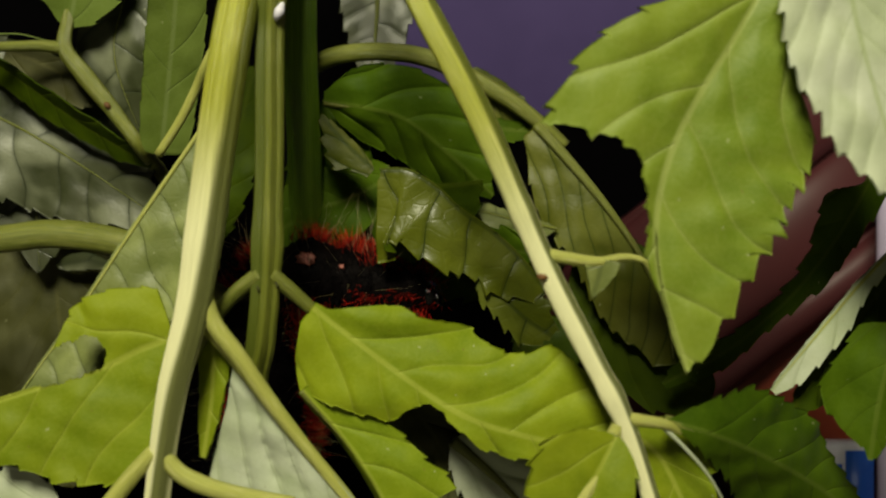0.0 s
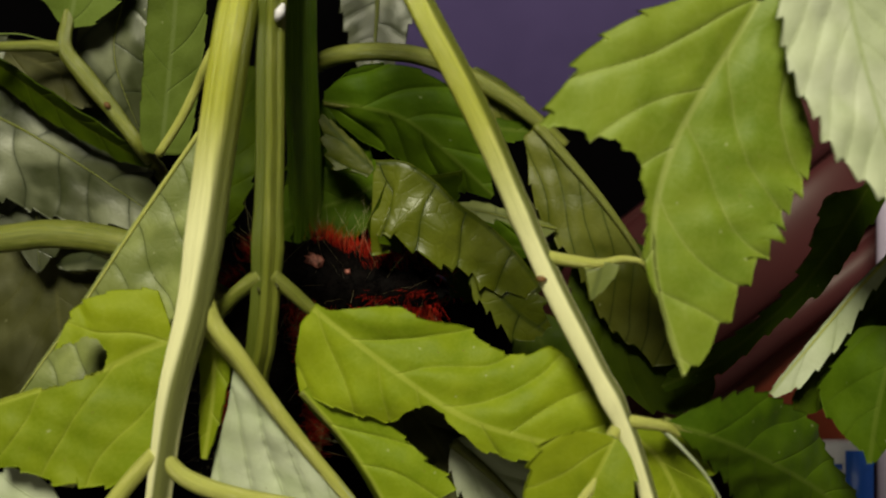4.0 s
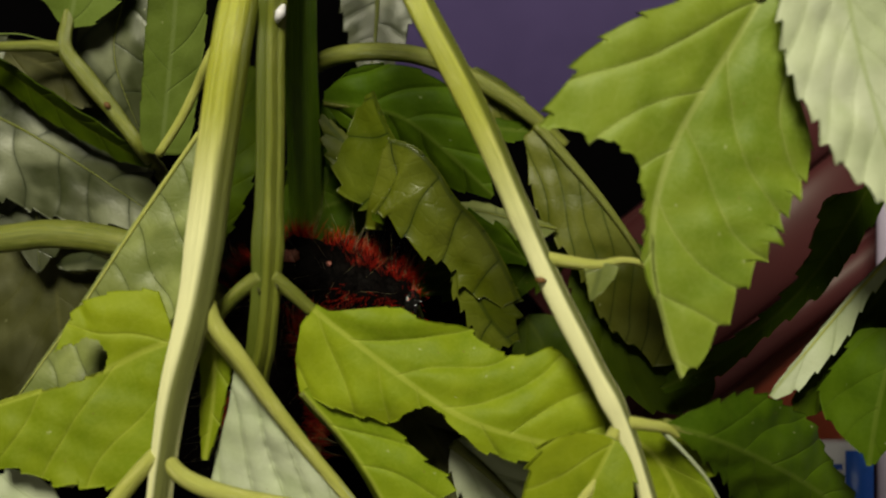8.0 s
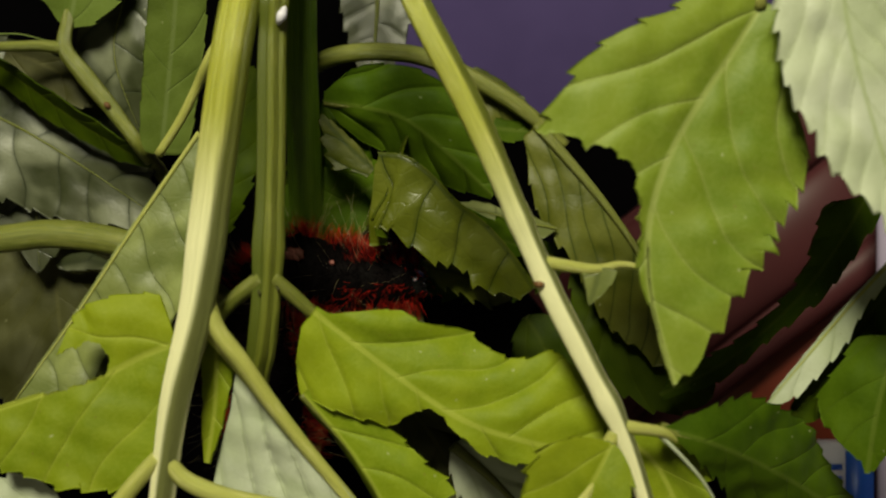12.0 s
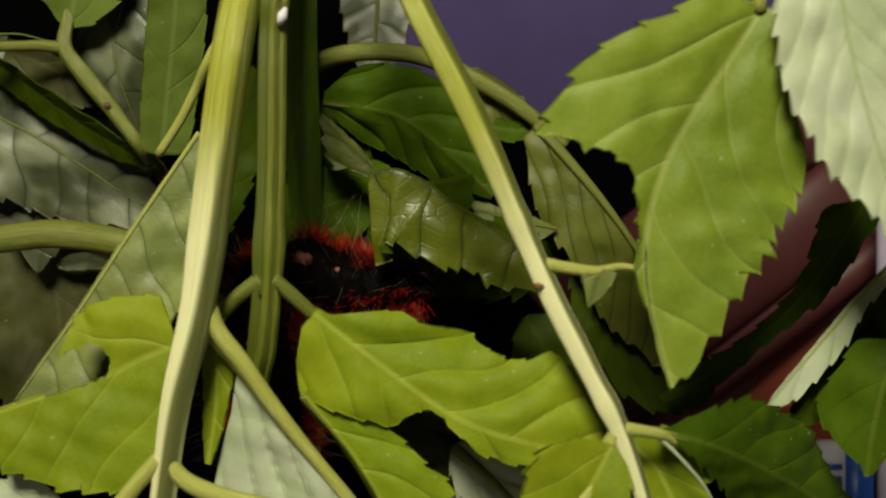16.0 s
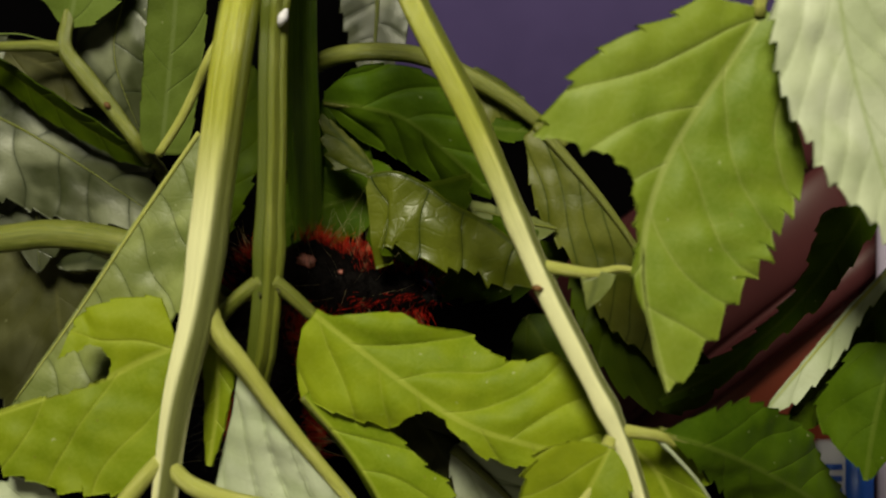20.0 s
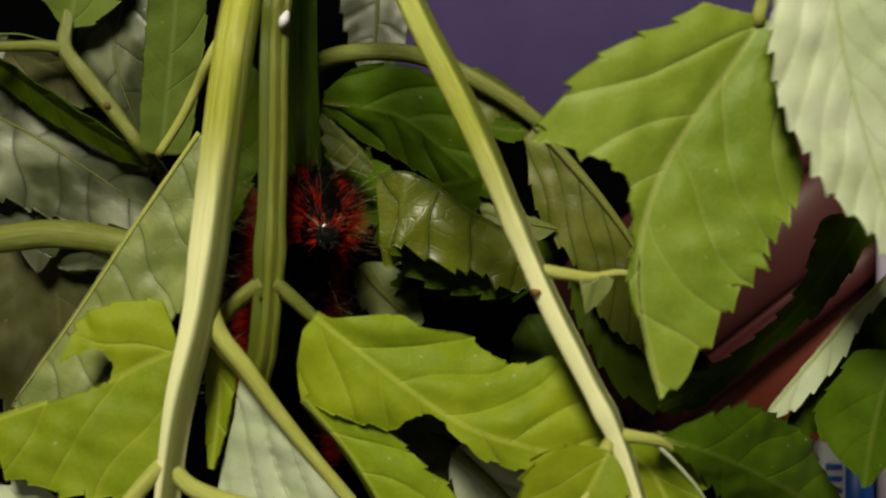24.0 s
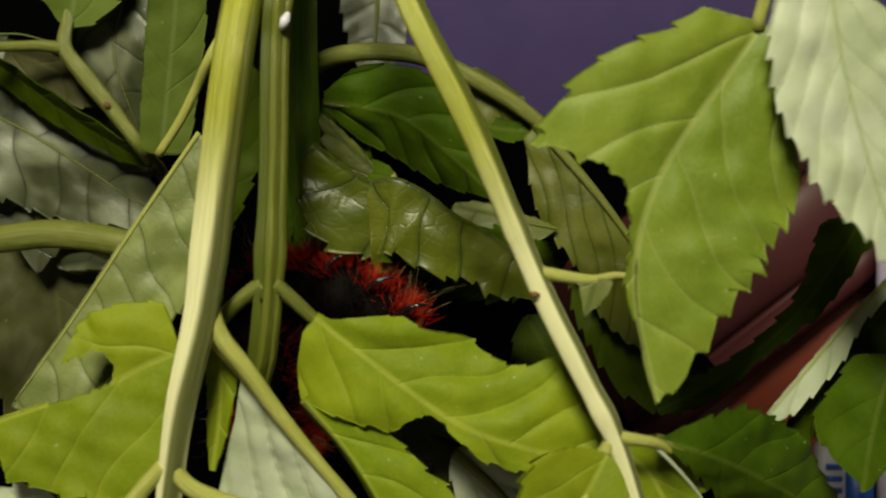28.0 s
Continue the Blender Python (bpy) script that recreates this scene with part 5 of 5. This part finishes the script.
    crawl(11, (-0.0274, 0.0100, 0.1670), (-0.0301, 0.0110, 0.1801), (-0.0301, 0.0110, 0.1887), (-0.0248, 0.0100, 0.1956), (-0.0152, 0.0085, 0.1940), (-0.0037, 0.0062, 0.1913))
    crawl(12, (-0.0274, 0.0100, 0.1670), (-0.0301, 0.0110, 0.1801), (-0.0301, 0.0110, 0.1887), (-0.0248, 0.0100, 0.1960), (-0.0145, 0.0085, 0.1945), (-0.0023, 0.0062, 0.1950))
    crawl(14.5, (-0.0274, 0.0100, 0.1670), (-0.0301, 0.0110, 0.1801), (-0.0301, 0.0110, 0.1887), (-0.0248, 0.0100, 0.1960), (-0.0145, 0.0085, 0.1940), (-0.0023, 0.0062, 0.1955))
    crawl(17, (-0.0274, 0.0100, 0.1670), (-0.0301, 0.0110, 0.1801), (-0.0301, 0.0110, 0.1885), (-0.0248, 0.0100, 0.1953), (-0.0135, 0.0085, 0.1930), (-0.0014, 0.0062, 0.1932))
    crawl(19, (-0.0274, 0.0100, 0.1670), (-0.0301, 0.0110, 0.1801), (-0.0301, 0.0110, 0.1885), (-0.0248, 0.0100, 0.1952), (-0.0135, 0.0085, 0.1930), (-0.0011, 0.0062, 0.1925))
    crawl(21.5, (-0.0274, 0.0100, 0.1670), (-0.0301, 0.0110, 0.1801), (-0.0301, 0.0110, 0.1885), (-0.0248, 0.0100, 0.1952), (-0.0135, 0.0085, 0.1930), (-0.0016, 0.0062, 0.1932))
    crawl(23.5, (-0.0269, 0.0090, 0.1672), (-0.0288, 0.0090, 0.1803), (-0.0297, 0.0080, 0.1898), (-0.0244, 0.0060, 0.2001), (-0.0167, 0.0030, 0.2045), (-0.0075, 0.0010, 0.2066), back=(-0.9, -0.15, 0.4), head_back=(-0.9, -0.1, 0.4))
    crawl(23.65, (-0.0248, 0.0090, 0.1662), (-0.0254, 0.0080, 0.1776), (-0.0255, 0.0060, 0.1876), (-0.0231, 0.0020, 0.1974), (-0.0210, -0.0030, 0.2062), (-0.0167, -0.0080, 0.2150), back=(-0.2, 0.95, 0.15), head_back=(-0.2, 0.95, 0.15))
    crawl(23.82, (-0.0248, 0.0090, 0.1662), (-0.0254, 0.0080, 0.1776), (-0.0255, 0.0060, 0.1876), (-0.0235, 0.0020, 0.1965), (-0.0224, -0.0020, 0.2045), (-0.0201, -0.0090, 0.2104), back=(-0.2, 0.95, 0.15), head_back=(-0.1, 0.6, 0.8))
    crawl(24, (-0.0248, 0.0090, 0.1662), (-0.0254, 0.0080, 0.1776), (-0.0258, 0.0060, 0.1876), (-0.0241, 0.0040, 0.1978), (-0.0212, -0.0010, 0.2072), (-0.0167, -0.0120, 0.2017), back=(-0.1, 0.6, 0.8), head_back=(0, -0.3, 0.9))
    crawl(24.22, (-0.0248, 0.0090, 0.1662), (-0.0254, 0.0080, 0.1776), (-0.0258, 0.0060, 0.1876), (-0.0241, 0.0040, 0.1978), (-0.0212, -0.0010, 0.2072), (-0.0171, -0.0120, 0.2016), back=(-0.1, 0.6, 0.8), head_back=(0, -0.3, 0.9))
    crawl(24.4, (-0.0248, 0.0090, 0.1662), (-0.0254, 0.0080, 0.1776), (-0.0255, 0.0060, 0.1876), (-0.0233, 0.0020, 0.1965), (-0.0220, -0.0020, 0.2045), (-0.0192, -0.0080, 0.2120), back=(-0.2, 0.95, 0.15), head_back=(-0.2, 0.95, 0.15))
    crawl(24.58, (-0.0248, 0.0090, 0.1662), (-0.0254, 0.0080, 0.1776), (-0.0255, 0.0060, 0.1876), (-0.0229, 0.0020, 0.1974), (-0.0179, -0.0030, 0.2049), (-0.0080, -0.0080, 0.2105), back=(-0.2, 0.95, 0.15), head_back=(-0.2, 0.95, 0.15))
    crawl(24.7, (-0.0248, 0.0090, 0.1662), (-0.0254, 0.0080, 0.1776), (-0.0255, 0.0060, 0.1876), (-0.0229, 0.0020, 0.1974), (-0.0192, -0.0030, 0.2067), (-0.0118, -0.0080, 0.2178), back=(-0.2, 0.95, 0.15), head_back=(-0.2, 0.95, 0.15))
    crawl(25, (-0.0248, 0.0090, 0.1662), (-0.0254, 0.0080, 0.1776), (-0.0255, 0.0060, 0.1876), (-0.0233, 0.0020, 0.1974), (-0.0214, -0.0030, 0.2067), (-0.0156, -0.0090, 0.2119), back=(-0.2, 0.95, 0.15), head_back=(-0.2, 0.95, 0.15))
    crawl(25.12, (-0.0248, 0.0090, 0.1662), (-0.0254, 0.0080, 0.1776), (-0.0255, 0.0060, 0.1876), (-0.0236, 0.0030, 0.1974), (-0.0220, -0.0020, 0.2076), (-0.0174, -0.0100, 0.2103), back=(-0.2, 0.95, 0.15), head_back=(-0.1, 0.6, 0.8))
    crawl(25.35, (-0.0248, 0.0090, 0.1662), (-0.0254, 0.0080, 0.1776), (-0.0258, 0.0060, 0.1876), (-0.0241, 0.0040, 0.1978), (-0.0203, -0.0010, 0.2059), (-0.0132, -0.0120, 0.2013), back=(-0.1, 0.6, 0.8), head_back=(0, -0.3, 0.9))
    crawl(25.6, (-0.0269, 0.0090, 0.1672), (-0.0288, 0.0090, 0.1803), (-0.0297, 0.0080, 0.1907), (-0.0260, 0.0040, 0.2001), (-0.0184, 0.0000, 0.2014), (-0.0106, -0.0040, 0.1944), back=(0.1, 0.85, 0.5), head_back=(0, 0.3, 0.9))
    crawl(26, (-0.0269, 0.0090, 0.1672), (-0.0288, 0.0090, 0.1803), (-0.0296, 0.0100, 0.1911), (-0.0247, 0.0070, 0.1962), (-0.0153, 0.0010, 0.1956), (-0.0059, -0.0020, 0.1894), back=(0.25, 0.93, 0.25), head_back=(0.2, 0.6, 0.7))
    crawl(27, (-0.0269, 0.0090, 0.1672), (-0.0288, 0.0090, 0.1803), (-0.0296, 0.0110, 0.1902), (-0.0240, 0.0080, 0.1936), (-0.0143, 0.0020, 0.1929), (-0.0042, -0.0010, 0.1857), back=(0.25, 0.93, 0.25), head_back=(0.2, 0.6, 0.7))
    crawl(28, (-0.0269, 0.0090, 0.1672), (-0.0288, 0.0090, 0.1803), (-0.0296, 0.0110, 0.1897), (-0.0240, 0.0080, 0.1928), (-0.0141, 0.0020, 0.1919), (-0.0039, -0.0010, 0.1847), back=(0.25, 0.93, 0.25), head_back=(0.2, 0.6, 0.7))
    creep()


motions()
